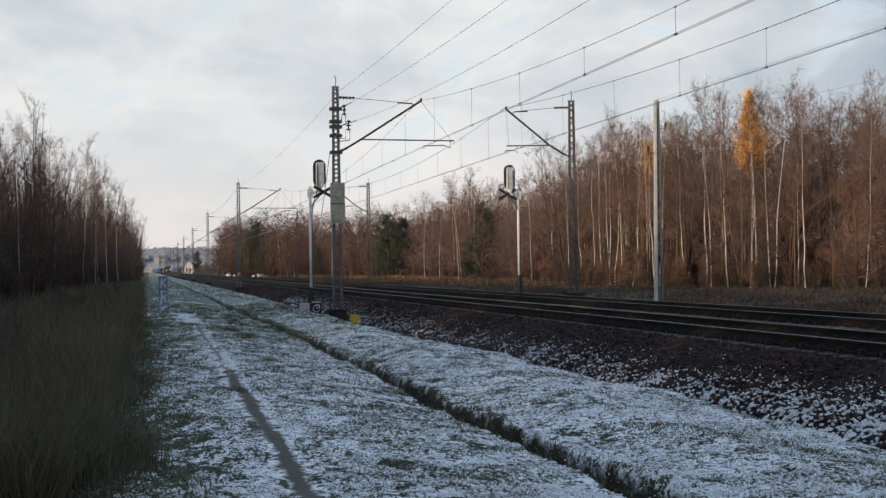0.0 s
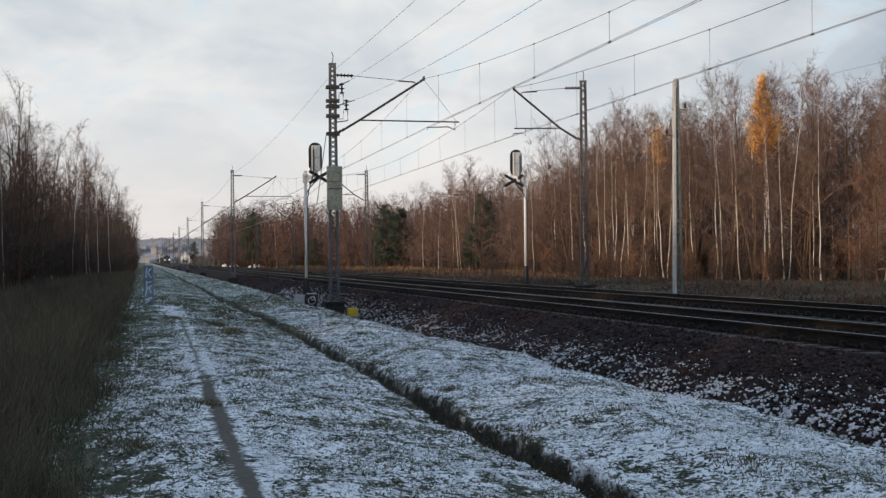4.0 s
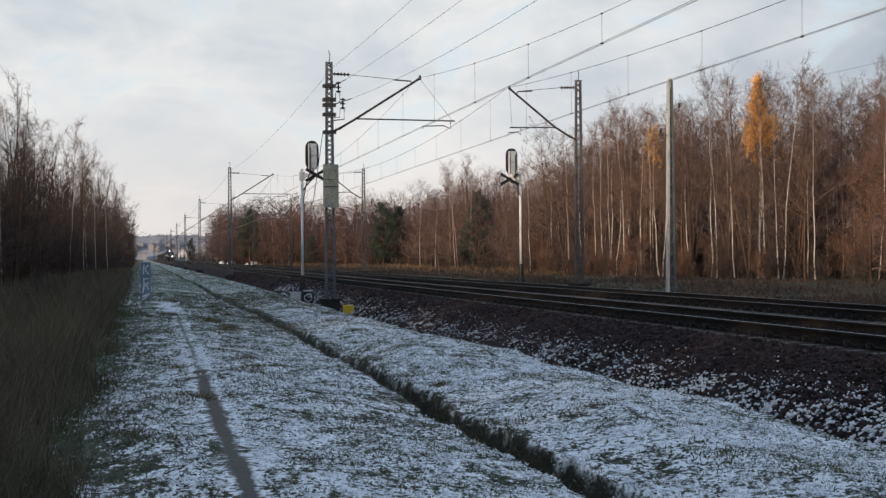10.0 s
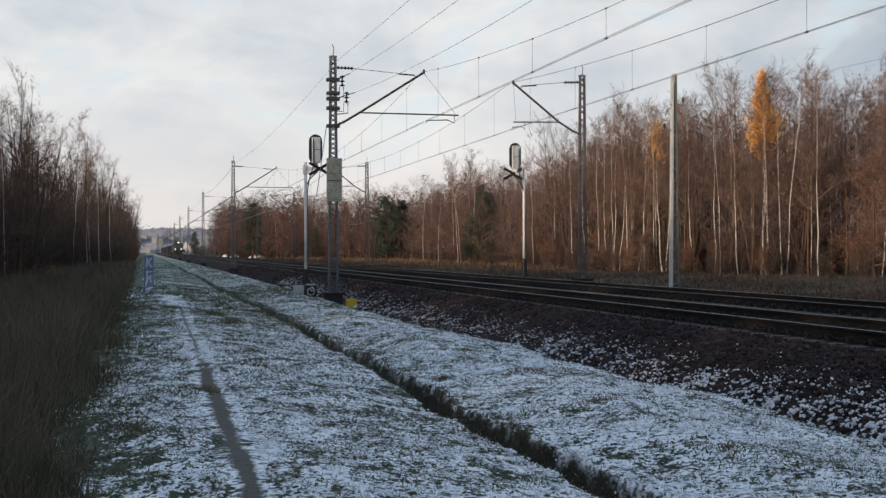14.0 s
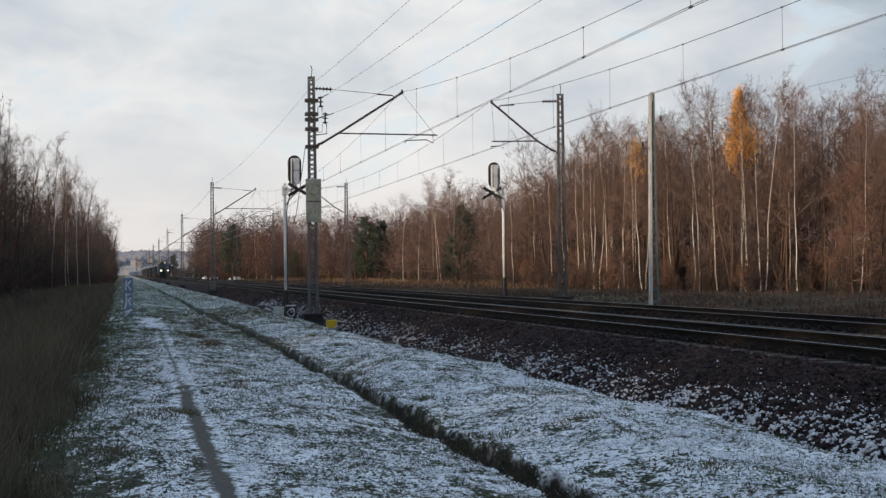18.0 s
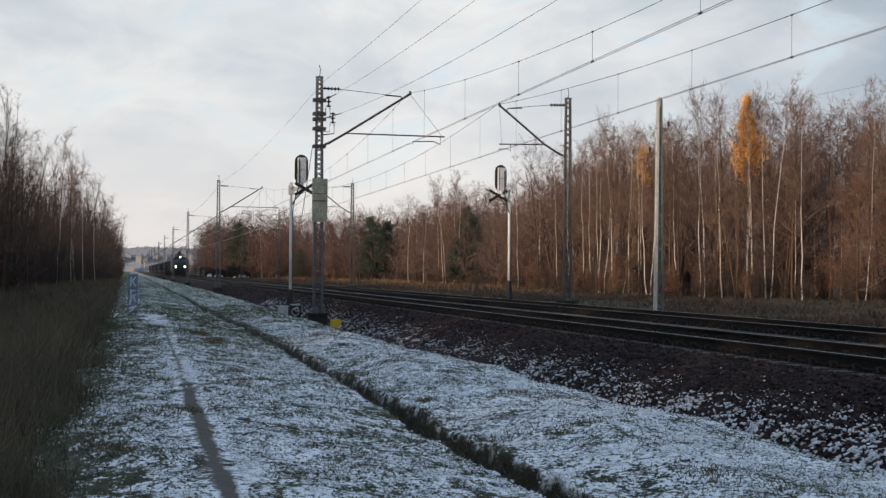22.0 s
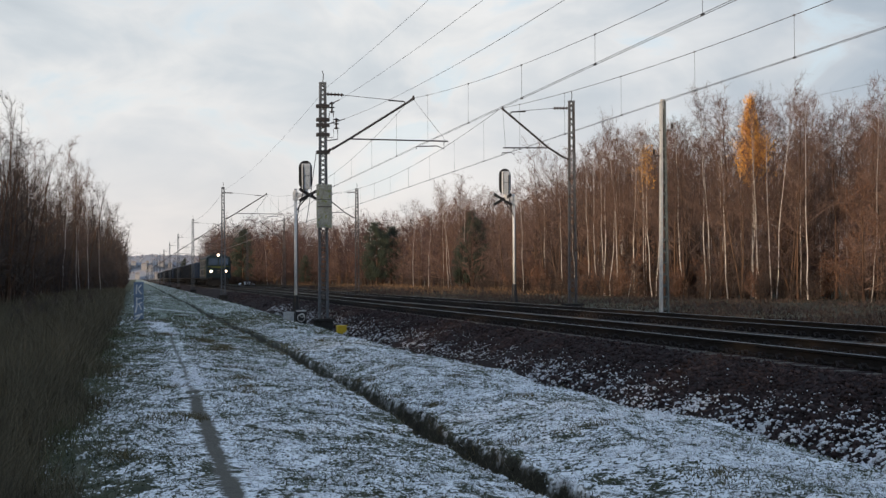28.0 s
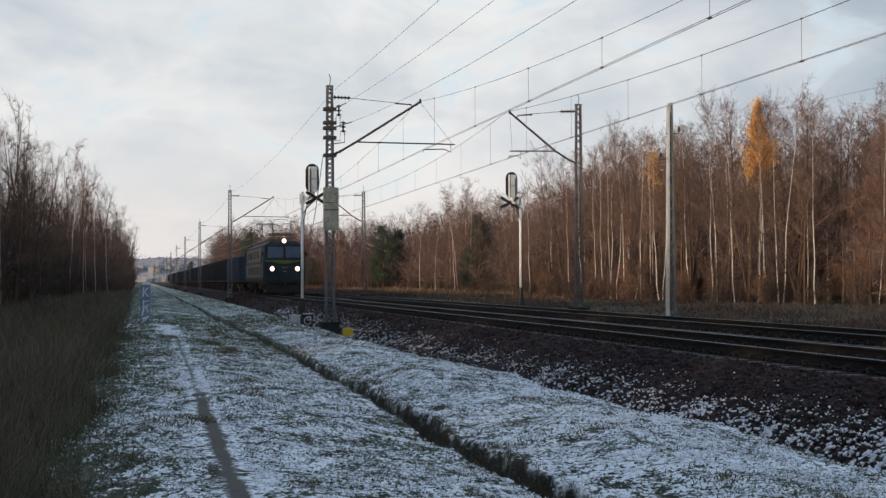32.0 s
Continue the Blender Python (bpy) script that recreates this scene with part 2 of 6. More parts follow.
    rut = calc(t, "MULTIPLY", rut, calc(t, "MULTIPLY_ADD", y, -0.05, 3.2, True))
    path = calc(t, "MAXIMUM", path, calc(t, "MULTIPLY", rut, 0.8))
    soil = mix(t, fine, (0.092, 0.084, 0.070), (0.150, 0.138, 0.116))
    col = mix(t, mask, bare, snow.outputs[0])
    col = mix(t, calc(t, "MULTIPLY", wet, 0.75), col, (0.030, 0.022, 0.015))
    col = mix(t, path, col, soil)
    t.links.new(col, p.inputs["Base Color"])
    bn = node(t, "ShaderNodeBump", Strength=0.7, Distance=0.05)
    t.links.new(calc(t, "ADD", calc(t, "MULTIPLY", mid, 0.6), calc(t, "MULTIPLY", fine, 0.5)), bn.inputs["Height"])
    t.links.new(bn.outputs[0], p.inputs["Normal"])
    return m


def birch_bark():
    m = material("birch_bark", (0.60, 0.575, 0.55), (0.44, 0.415, 0.39), 3.0, 0.75, fine=14.0, wear=(0.10, 0.085, 0.075), wear_at=0.54, stretch=(1, 1, 2.2))
    return m


M = dict(
    ground=ground_material(),
    ballast=material("ballast_bed", (0.044, 0.032, 0.031), (0.026, 0.019, 0.019), 9.0, 0.9, bump=0.8, fine=40.0, spec=0.06),
    stone=material("ballast_stone", (0.068, 0.048, 0.047), (0.032, 0.023, 0.023), 2.0, 0.85, island=1.1, spec=0.06),
    snow=material("snow_lump", (0.86, 0.87, 0.90), (0.76, 0.78, 0.83), 6.0, 0.8, island=0.2),
    rail=material("rusty_rail_steel", (0.030, 0.025, 0.022), (0.020, 0.017, 0.015), 5.0, 0.7, 0.3, fine=30.0, spec=0.06),
    railtop=material("worn_rail_head", (0.24, 0.235, 0.235), (0.17, 0.16, 0.155), 2.0, 0.5, 0.85, stretch=(1, 0.1, 1)),
    sleeper=material("weathered_concrete_sleeper", (0.19, 0.178, 0.162), (0.095, 0.086, 0.078), 4.0, 0.9, bump=0.4, fine=30.0, spec=0.06),
    clip=material("rusty_clip", (0.022, 0.016, 0.014), (0.012, 0.010, 0.010), 12.0, 0.8),
    mast=material("grey_mast_paint", (0.112, 0.128, 0.148), (0.068, 0.078, 0.092), 2.0, 0.65, 0.2, fine=18.0, wear=(0.07, 0.045, 0.035), wear_at=0.66),
    mast_rust=material("weathered_dark_mast", (0.110, 0.114, 0.122), (0.060, 0.057, 0.058), 1.2, 0.75, 0.2, fine=18.0, wear=(0.05, 0.03, 0.022), wear_at=0.58),
    mastdark=material("tarred_mast_foot", (0.035, 0.030, 0.028), (0.020, 0.018, 0.018), 4.0, 0.8),
    concrete=material("mast_concrete", (0.47, 0.49, 0.50), (0.34, 0.355, 0.36), 3.0, 0.9, bump=0.3, fine=25.0),
    # dark copy of the pole concrete: shade of its right side put in the colour
    pole_shade=material("shaded_pole_concrete", (0.115, 0.135, 0.135), (0.075, 0.09, 0.09), 3.0, 0.9, fine=25.0),
    footing=material("dark_concrete", (0.045, 0.044, 0.043), (0.028, 0.027, 0.027), 4.0, 0.9, bump=0.4, fine=25.0, spec=0.06),
    wire=material("weathered_wire", (0.16, 0.165, 0.175), (0.11, 0.115, 0.125), 2.0, 0.6, 0.4),
    tube=material("dark_steel_tube", (0.060, 0.058, 0.060), (0.040, 0.036, 0.036), 4.0, 0.6, 0.3),
    insulator=material("brown_porcelain", (0.030, 0.020, 0.018), (0.022, 0.016, 0.015), 5.0, 0.45, spec=0.2),
    white=material("white_paint", (0.70, 0.71, 0.72), (0.56, 0.57, 0.58), 3.0, 0.6, fine=20.0, wear=(0.25, 0.22, 0.2), wear_at=0.70),
    black=material("black_paint", (0.018, 0.018, 0.020), (0.012, 0.012, 0.013), 4.0, 0.5),
    greybox=material("grey_signal_housing", (0.44, 0.48, 0.52), (0.34, 0.38, 0.42), 3.0, 0.55, fine=16.0),
    mossbox=material("mossy_board", (0.27, 0.295, 0.285), (0.19, 0.21, 0.20), 3.0, 0.9, fine=20.0, wear=(0.15, 0.18, 0.075), wear_at=0.53),
    yellow=material("yellow_paint", (0.70, 0.48, 0.03), (0.60, 0.40, 0.03), 4.0, 0.5),
    bluepost=material("blue_paint_post", (0.22, 0.28, 0.38), (0.14, 0.19, 0.28), 2.5, 0.8, fine=14.0),
    birch=birch_bark(),
    bark=material("grey_brown_bark", (0.115, 0.080, 0.058), (0.060, 0.044, 0.034), 4.0, 0.9, fine=16.0, stretch=(1, 1, 0.4), vary=0.35, spec=0.06),
    twig=material("russet_twigs", (0.166, 0.121, 0.100), (0.106, 0.078, 0.066), 0.35, 0.85, island=0.6, vary=0.35, spec=0.06),
    twig_red=material("red_brown_twigs", (0.166, 0.124, 0.107), (0.108, 0.082, 0.074), 0.3, 0.85, island=0.6, vary=0.45, spec=0.06),
    twig_maroon=material("maroon_twigs", (0.116, 0.084, 0.081), (0.077, 0.057, 0.058), 0.3, 0.85, island=0.6, vary=0.35, spec=0.06),
    # cooler, darker twigs beside the path: that wood's shade is in the colour
    twig_shade=material("shaded_grey_twigs", (0.098, 0.088, 0.080), (0.060, 0.055, 0.052), 0.35, 0.85, island=0.6, vary=0.35, spec=0.06),
    twig_grey=material("grey_twigs", (0.096, 0.080, 0.075), (0.062, 0.053, 0.051), 0.35, 0.85, island=0.6, vary=0.35, spec=0.06),
    leaf=material("golden_leaves", (0.92, 0.50, 0.085), (0.74, 0.36, 0.06), 0.8, 0.7, island=0.4),
    rustleaf=material("rust_brown_leaves", (0.185, 0.098, 0.062), (0.115, 0.064, 0.044), 0.5, 0.8, island=0.6, spec=0.06),
    needle=material("pine_needles", (0.048, 0.066, 0.046), (0.030, 0.042, 0.032), 0.8, 0.7, island=0.4),
    straw=material("dry_grass", (0.158, 0.136, 0.092), (0.084, 0.073, 0.053), 0.7, 0.85, island=0.7, spec=0.06),
    greengrass=material("frosted_grass", (0.085, 0.098, 0.050), (0.12, 0.112, 0.072), 1.2, 0.85, island=0.8, spec=0.06),
    hay=material("golden_dry_grass", (0.26, 0.165, 0.095), (0.15, 0.098, 0.06), 0.4, 0.85, island=0.6, spec=0.06),
    rimegrass=material("rimed_grass", (0.20, 0.225, 0.175), (0.13, 0.135, 0.10), 0.9, 0.85, island=0.8, spec=0.06),
    frost=material("hoarfrosted_blades", (0.66, 0.69, 0.73), (0.42, 0.46, 0.46), 2.0, 0.85, island=0.5, spec=0.06),
    tuft=material("yellowed_tuft", (0.17, 0.145, 0.085), (0.105, 0.092, 0.056), 0.9, 0.85, island=0.7, spec=0.06),
    turf=material("bare_turf", (0.115, 0.125, 0.075), (0.066, 0.068, 0.042), 1.5, 0.9, island=0.9, spec=0.06),
    heath=material("brown_heath", (0.088, 0.066, 0.056), (0.048, 0.038, 0.034), 0.5, 0.9, island=0.7, spec=0.06),
)


# ---- mesh tools ----
class Shape:
    """Collects faces for one mesh."""

    def __init__(self):
        self.v, self.f = [], []

    def add(self, verts, faces):
        k = len(self.v)
        self.v.extend(verts)
        self.f.extend([tuple(i + k for i in f) for f in faces])
        return self

    def box(self, x0, x1, y0, y1, z0, z1, m=None, bevel=0.0):
        if bevel:
            b = bevel
            ring = [(x0 + b, y0), (x1 - b, y0), (x1, y0 + b), (x1, y1 - b), (x1 - b, y1), (x0 + b, y1), (x0, y1 - b), (x0, y0 + b)]
            inner = [(x0 + b, y0 + b), (x1 - b, y0 + b), (x1 - b, y0 + b), (x1 - b, y1 - b), (x1 - b, y1 - b), (x0 + b, y1 - b), (x0 + b, y1 - b), (x0 + b, y0 + b)]
            v = [(x, y, z0) for x, y in ring] + [(x, y, z1 - b) for x, y in ring] + [((x + p) / 2, (y + q) / 2, z1) for (x, y), (p, q) in zip(ring, inner)]
            f = [tuple(range(7, -1, -1)), tuple(range(16, 24))]
            for s in (0, 8):
                f += [(s + i, s + (i + 1) % 8, s + 8 + (i + 1) % 8, s + 8 + i) for i in range(8)]
        else:
            v = [(x, y, z) for z in (z0, z1) for x, y in ((x0, y0), (x1, y0), (x1, y1), (x0, y1))]
            f = [(3, 2, 1, 0), (4, 5, 6, 7), (0, 1, 5, 4), (1, 2, 6, 5), (2, 3, 7, 6), (3, 0, 4, 7)]
        if m is not None:
            v = [tuple(m @ Vector(p)) for p in v]
        return self.add(v, f)

    def tube(self, pts, radii, sides=6, caps=True):
        pts = [Vector(p) for p in pts]
        if not hasattr(radii, "__len__"):
            radii = [radii] * len(pts)
        rings = []
        for i, p in enumerate(pts):
            d = (pts[min(i + 1, len(pts) - 1)] - pts[max(i - 1, 0)]).normalized()
            u = d.cross(Vector((0.31, 0.17, 0.93)) if abs(d.z) < 0.9 else Vector((1, 0.1, 0))).normalized()
            w = d.cross(u)
            rings.append([tuple(p + radii[i] * (math.cos(a) * u + math.sin(a) * w)) for a in (2 * math.pi * (k + 0.5) / sides for k in range(sides))])
        v = [p for r in rings for p in r]
        f = []
        for i in range(len(pts) - 1):
            a, b = i * sides, (i + 1) * sides
            f += [(a + k, a + (k + 1) % sides, b + (k + 1) % sides, b + k) for k in range(sides)]
        if caps:
            f += [tuple(range(sides - 1, -1, -1)), tuple(range(len(v) - sides, len(v)))]
        return self.add(v, f)

    def lathe(self, centre, axis, profile, sides=12):
        """Rings of (distance along the axis, radius)."""
        c, d = Vector(centre), Vector(axis).normalized()
        return self.tube([c + d * s for s, _ in profile], [r for _, r in profile], sides)

    def extrude(self, outline, y0, y1, axis="y"):
        """A closed outline of (x, z), swept along y; or of (y, z), swept along x."""
        n = len(outline)
        put = (lambda a, b, s: (a, s, b)) if axis == "y" else (lambda a, b, s: (s, a, b))
        v = [put(a, b, s) for s in (y0, y1) for a, b in outline]
        f = [(i, (i + 1) % n, n + (i + 1) % n, n + i) for i in range(n)] + [tuple(range(n - 1, -1, -1)), tuple(range(n, 2 * n))]
        return self.add(v, f)

    def mesh(self, name, mat, smooth=False):
        me = bpy.data.meshes.new(name)
        me.from_pydata([tuple(p) for p in self.v], [], self.f)
        me.materials.append(mat)
        if smooth:
            me.shade_smooth()
        me.update()
        return me


def part(name, shape, mat, parent=None, label="", smooth=False):
    ob = new(name, shape.mesh(name, mat, smooth))
    if parent is not None:
        ob.parent = parent
    return tagged(ob, label) if label else ob


def thing(name, m, label, category, group="", kind=""):
    ob = new(name)
    ob.empty_display_size = 0.2
    ob.matrix_world = m
    return tagged(ob, label, category, group, kind)


def fast_mesh(name, verts, faces, mat):
    """A mesh from arrays whose faces all have the same number of corners."""
    me = bpy.data.meshes.new(name)
    n, k = faces.shape
    me.vertices.add(len(verts))
    me.vertices.foreach_set("co", np.ascontiguousarray(verts, dtype=np.float32).ravel())
    me.loops.add(n * k)
    me.loops.foreach_set("vertex_index", np.ascontiguousarray(faces, dtype=np.int32).ravel())
    me.polygons.add(n)
    me.polygons.foreach_set("loop_start", np.arange(0, n * k, k, dtype=np.int32))
    me.update(calc_edges=True)
    me.validate()
    me.materials.append(mat)
    return me


# ---- ground: one sheet, from the camera's strip to the horizon ----
NEAR, FAR, RAIL = 10.1, 14.1, 0.54      # track axes, top of rail


def ditch_x(y):
    return 3.43 + 0.08 * np.sin((y - 25) * 0.11) + 0.02 * np.sin(y * 1.9)


def ground_z(x, y):
    x, y = np.asarray(x, float), np.asarray(y, float)
    z = np.interp(x, [-60, -12, -3, -1, 0, 1.2, 3.2, 3.9, 4.8, 6.2, 7.4, 9, 16.5, 18.5, 24, 40], [-0.3, -0.35, -0.2, -0.08, 0, 0, -0.16, -0.14, -0.02, -0.12, -0.26, -0.15, -0.1, 0.15, 0.1, 0.0])
    z = z - np.interp(y, [24, 38, 62, 90], [0, 0.2, 0.2, 0.05]) * np.exp(-((x - 7.0) / 0.75) ** 2)
    bumps = 0.035 * np.sin(x * 2.1 + 0.7 * np.sin(y * 0.9)) * np.sin(y * 1.3 + x) + 0.03 * np.sin(x * 0.9 + 2) * np.sin(y * 0.53) + 0.015 * np.sin(5.1 * x + y) * np.sin(4.3 * y - 1.7 * x)
    z = z + bumps * np.clip((8 - np.abs(x - 1.5)) / 3, 0.3, 1)
    d = np.abs(x - ditch_x(y)) + 0.010 * np.sin(y * 3.1) + 0.008 * np.sin(y * 7.7 + 2)
    z = z - 0.34 * np.clip((np.interp(y, [9, 12, 22, 45], [0.27, 0.21, 0.17, 0.13]) - d) / 0.09, 0, 1)
    return z


def field(x, y, cell, seed):
    """Smooth random field over the ground, about 0 to 1, with patches of one cell's size."""
    table = np.random.default_rng(seed).uniform(0, 1, (128, 128))
    u, v = x / cell, y / cell
    i, j = np.floor(u).astype(int), np.floor(v).astype(int)
    a, b = u - i, v - j
    a, b = a * a * (3 - 2 * a), b * b * (3 - 2 * b)
    t = lambda p, q: table[p % 128, q % 128]
    return (t(i, j) * (1 - a) + t(i + 1, j) * a) * (1 - b) + (t(i, j + 1) * (1 - a) + t(i + 1, j + 1) * a) * b


def build_ground():
    xs = np.concatenate([[-3000, -900, -300, -120, -60, -40, -25, -16, -12, -9, -7, -5.5, -4.2, -3.2], np.arange(-2.6, 3.0, 0.2), np.arange(3.0, 3.9, 0.035), np.arange(4.0, 8.2, 0.2), [9, 12, 15, 16.5, 17.5, 18.5, 20, 24, 30, 38, 50, 80, 150, 400, 1000, 3000]])
    ys = np.concatenate([[-3000, -800, -200, -60, -20, -5, 0, 4], np.arange(6, 30, 0.16), np.arange(30, 60, 0.4), np.arange(60, 130, 1.5), np.arange(130, 400, 8), [400, 450, 520, 600, 700, 850, 1000, 1300, 1700, 2200, 2600, 4000]])
    gx, gy = np.meshgrid(xs, ys)
    v = np.stack([gx, gy, ground_z(gx, gy)], -1).reshape(-1, 3)
    nx, ny = len(xs), len(ys)
    i = (np.arange(ny - 1)[:, None] * nx + np.arange(nx - 1)[None]).ravel()
    ob = new("ground", fast_mesh("ground", v, np.stack([i, i + 1, i + nx + 1, i + nx], -1), M["ground"]))
    ob.data.shade_smooth()
    tagged(ob, "grassy ground thinly dusted with snow, with a trodden path", "ground", kind="structure")


build_ground()


# ---- railway: ballast bed, sleepers, rails ----
TRACK_END = 1900.0


def bed_profile(y):
    """Outline of the ballast bed across the line, toe to toe."""
    toe = np.interp(y, [8, 14, 50, 120], [6.35, 6.4, 6.95, 7.0])
    dip = np.interp(y, [24, 38, 62, 90], [0, 0.2, 0.2, 0.05])
    return [(toe, -0.27 - dip), (toe + 0.3, -0.10 - dip * 0.6), (8.05, 0.20), (8.65, 0.340), (9.2, 0.350), (NEAR, 0.335), (11.0, 0.352), (12.1, 0.31), (13.2, 0.35), (FAR, 0.30), (15.0, 0.33), (15.6, 0.32), (16.15, 0.24), (17.6, -0.2)]


def bed_z(x, y):
    p = bed_profile(y)
    return float(np.interp(x, [a for a, _ in p], [b for _, b in p]))


def build_bed():
    ys = np.concatenate([np.arange(-30, 60, 1.0), np.arange(60, 200, 5.0), np.arange(200, TRACK_END + 1, 50.0)])
    rows = [bed_profile(y) for y in ys]
    rng = np.random.default_rng(5)
    v = np.array([(x + (rng.normal(0, 0.05) if k in (0, 1) else 0), y, z + rng.normal(0, 0.008)) for y, r in zip(ys, rows) for k, (x, z) in enumerate(r)])
    n = len(rows[0])
    i = (np.arange(len(ys) - 1)[:, None] * n + np.arange(n - 1)[None]).ravel()
    ob = new("ballast_bed", fast_mesh("ballast_bed", v, np.stack([i, i + 1, i + n + 1, i + n], -1), M["ballast"]))
    ob.data.shade_smooth()
    tagged(ob, "dark brown crushed-stone ballast bed of the two tracks", "ballast", kind="structure")
    return ob


BED = build_bed()


def lumps(rng, centres, size, squash):
    """Irregular angular stones: distorted octahedra."""
    n = len(centres)
    base = np.array([(1, 0, 0), (-1, 0, 0), (0, 1, 0), (0, -1, 0), (0, 0, 1), (0, 0, -1)], float)
    tri = np.array([(0, 2, 4), (2, 1, 4), (1, 3, 4), (3, 0, 4), (2, 0, 5), (1, 2, 5), (3, 1, 5), (0, 3, 5)])
    v = base[None] * (size[:, None, None] * rng.uniform(0.65, 1.25, (n, 6, 1))) + rng.normal(0, 0.2, (n, 6, 3)) * size[:, None, None]
    v = v * rng.uniform(0.45, 1.55, (n, 1, 3))
    q = rng.normal(size=(n, 4))
    q /= np.linalg.norm(q, axis=1)[:, None]
    w, x, y, z = q.T
    r = np.stack([1 - 2 * (y * y + z * z), 2 * (x * y - w * z), 2 * (x * z + w * y), 2 * (x * y + w * z), 1 - 2 * (x * x + z * z), 2 * (y * z - w * x), 2 * (x * z - w * y), 2 * (y * z + w * x), 1 - 2 * (x * x + y * y)], -1).reshape(n, 3, 3)
    v = np.einsum("nij,nkj->nki", r, v)
    v[:, :, 2] *= squash
    v += centres[:, None]
    return v.reshape(-1, 3), (tri[None] + 6 * np.arange(n)[:, None, None]).reshape(-1, 3)


def build_stones():
    rng = np.random.default_rng(11)
    pts, size = [], []
    for y0, y1, x1, per, s in ((8, 20, 11.8, 190, 0.030), (20, 34, 11.6, 110, 0.034), (34, 60, 9.4, 60, 0.038), (60, 130, 9.0, 14, 0.05)):
        n = int((x1 - 6.3) * (y1 - y0) * per)
        x, y = rng.uniform(6.3, x1, n), rng.uniform(y0, y1, n)
        toe = np.interp(y, [8, 14, 50, 120], [6.35, 6.4, 6.95, 7.0]) + rng.normal(0, 0.12, n)
        keep = x > toe
        pts.append(np.stack([x[keep], y[keep]], -1))
        size.append(s * rng.uniform(0.6, 1.5, keep.sum()))
    p, s = np.concatenate(pts), np.concatenate(size)
    prof = np.array([bed_z(a, b) for a, b in p])
    c = np.column_stack([p, np.maximum(prof, -0.42) + s * np.where(p[:, 0] > 8.85, -0.5, 0.25)])
    v, f = lumps(rng, c, s, 0.8)
    tagged(new("ballast_stones", fast_mesh("ballast_stones", v, f, M["stone"])), "dark purplish-brown crushed stones of the track ballast", "stones", kind="stuff")
    # snow caught between the stones, thick at the toe and thinning out upwards
    n = 170000
    y = 9 + 70 * rng.uniform(0, 1, n) ** 1.8
    toe = np.interp(y, [8, 14, 50, 120], [6.35, 6.4, 6.95, 7.0])
    x = toe + 0.10 + np.abs(rng.normal(0, 1, n)) * np.interp(y, [9, 16, 30, 80], [0.70, 0.48, 0.40, 0.35])
    clump = 3.6 * (field(x, y, 0.042, 41) - 0.5) + 1.2 * (field(x, y, 0.4, 42) - 0.5)
    keep = (x < 8.3) & (clump + rng.normal(0, 0.08, n) > np.interp(y, [9, 13, 18, 30, 80], [0.55, 0.8, 0.95, 0.95, 0.9]))
    x, y = x[keep], y[keep]
    s = rng.uniform(0.006, 0.016, len(x)) * np.interp(y, [9, 20, 30, 80], [1.25, 1.05, 0.9, 1.1])
    z = np.array([bed_z(a, b) for a, b in zip(x, y)])
    v, f = lumps(rng, np.column_stack([x, y, z + rng.uniform(0.012, 0.034, len(x))]), s, 0.7)
    tagged(new("snow_patches", fast_mesh("snow_patches", v, f, M["snow"])), "small crusts of snow lying between the ballast stones", "snow", kind="stuff")


build_stones()

RAIL_OUTLINE = [(-0.075, -0.172), (0.075, -0.172), (0.075, -0.160), (0.010, -0.140), (0.009, -0.045), (0.036, -0.034), (0.036, -0.004), (0.030, 0.0), (-0.030, 0.0), (-0.036, -0.004), (-0.036, -0.034), (-0.009, -0.045), (-0.010, -0.140), (-0.075, -0.160)]


def sleeper_shape():
    s = Shape()
    prof = [(-1.28, 0.0, 0.15), (-1.26, 0.19, 0.14), (-0.62, 0.175, 0.135), (-0.3, 0.135, 0.12), (0.3, 0.135, 0.12), (0.62, 0.175, 0.135), (1.26, 0.19, 0.14), (1.28, 0.0, 0.15)]
    v, f = [], []
    for x, h, w in prof:
        v += [(x, -w, -0.22), (x, w, -0.22), (x, w * 0.7, -0.19 + h), (x, -w * 0.7, -0.19 + h)]
    for i in range(len(prof) - 1):
        a = 4 * i
        f += [(a + k, a + 4 + k, a + 4 + (k + 1) % 4, a + (k + 1) % 4) for k in range(4)]
    f += [(0, 1, 2, 3), (31, 30, 29, 28)]
    return s.add(v, f)


def clip_shape():
    s = Shape()
    s.box(-0.07, 0.07, -0.085, 0.085, 0, 0.028)
    s.tube([(-0.06, -0.07, 0.02), (-0.055, 0, 0.08), (-0.06, 0.07, 0.02)], 0.022, 5)
    s.tube([(0.05, -0.07, 0.02), (0.03, 0, 0.085), (0.05, 0.07, 0.02)], 0.022, 5)
    s.lathe((0, 0, 0.02), (0, 0, 1), [(0, 0.036), (0.065, 0.036), (0.08, 0.02)], 6)
    return s


def build_track(axis, name, label):
    root = thing(name, pose(0, 0, 0), label, "railway track", kind="structure")
    for side in (-0.7535, 0.7535):
        s = Shape()
        body = [(x + axis + side, z + RAIL) for x, z in RAIL_OUTLINE]
        s.extrude(body, -30, TRACK_END)
        rail = part("rail", s, M["rail"], root)
        cap = Shape().extrude([(axis + side - 0.031, RAIL + 0.0005), (axis + side + 0.031, RAIL + 0.0005), (axis + side + 0.024, RAIL + 0.0025), (axis + side - 0.024, RAIL + 0.0025)], -30, TRACK_END)
        part("running_surface", cap, M["railtop"], rail, "bare worn steel running surface of the rail")
    return root


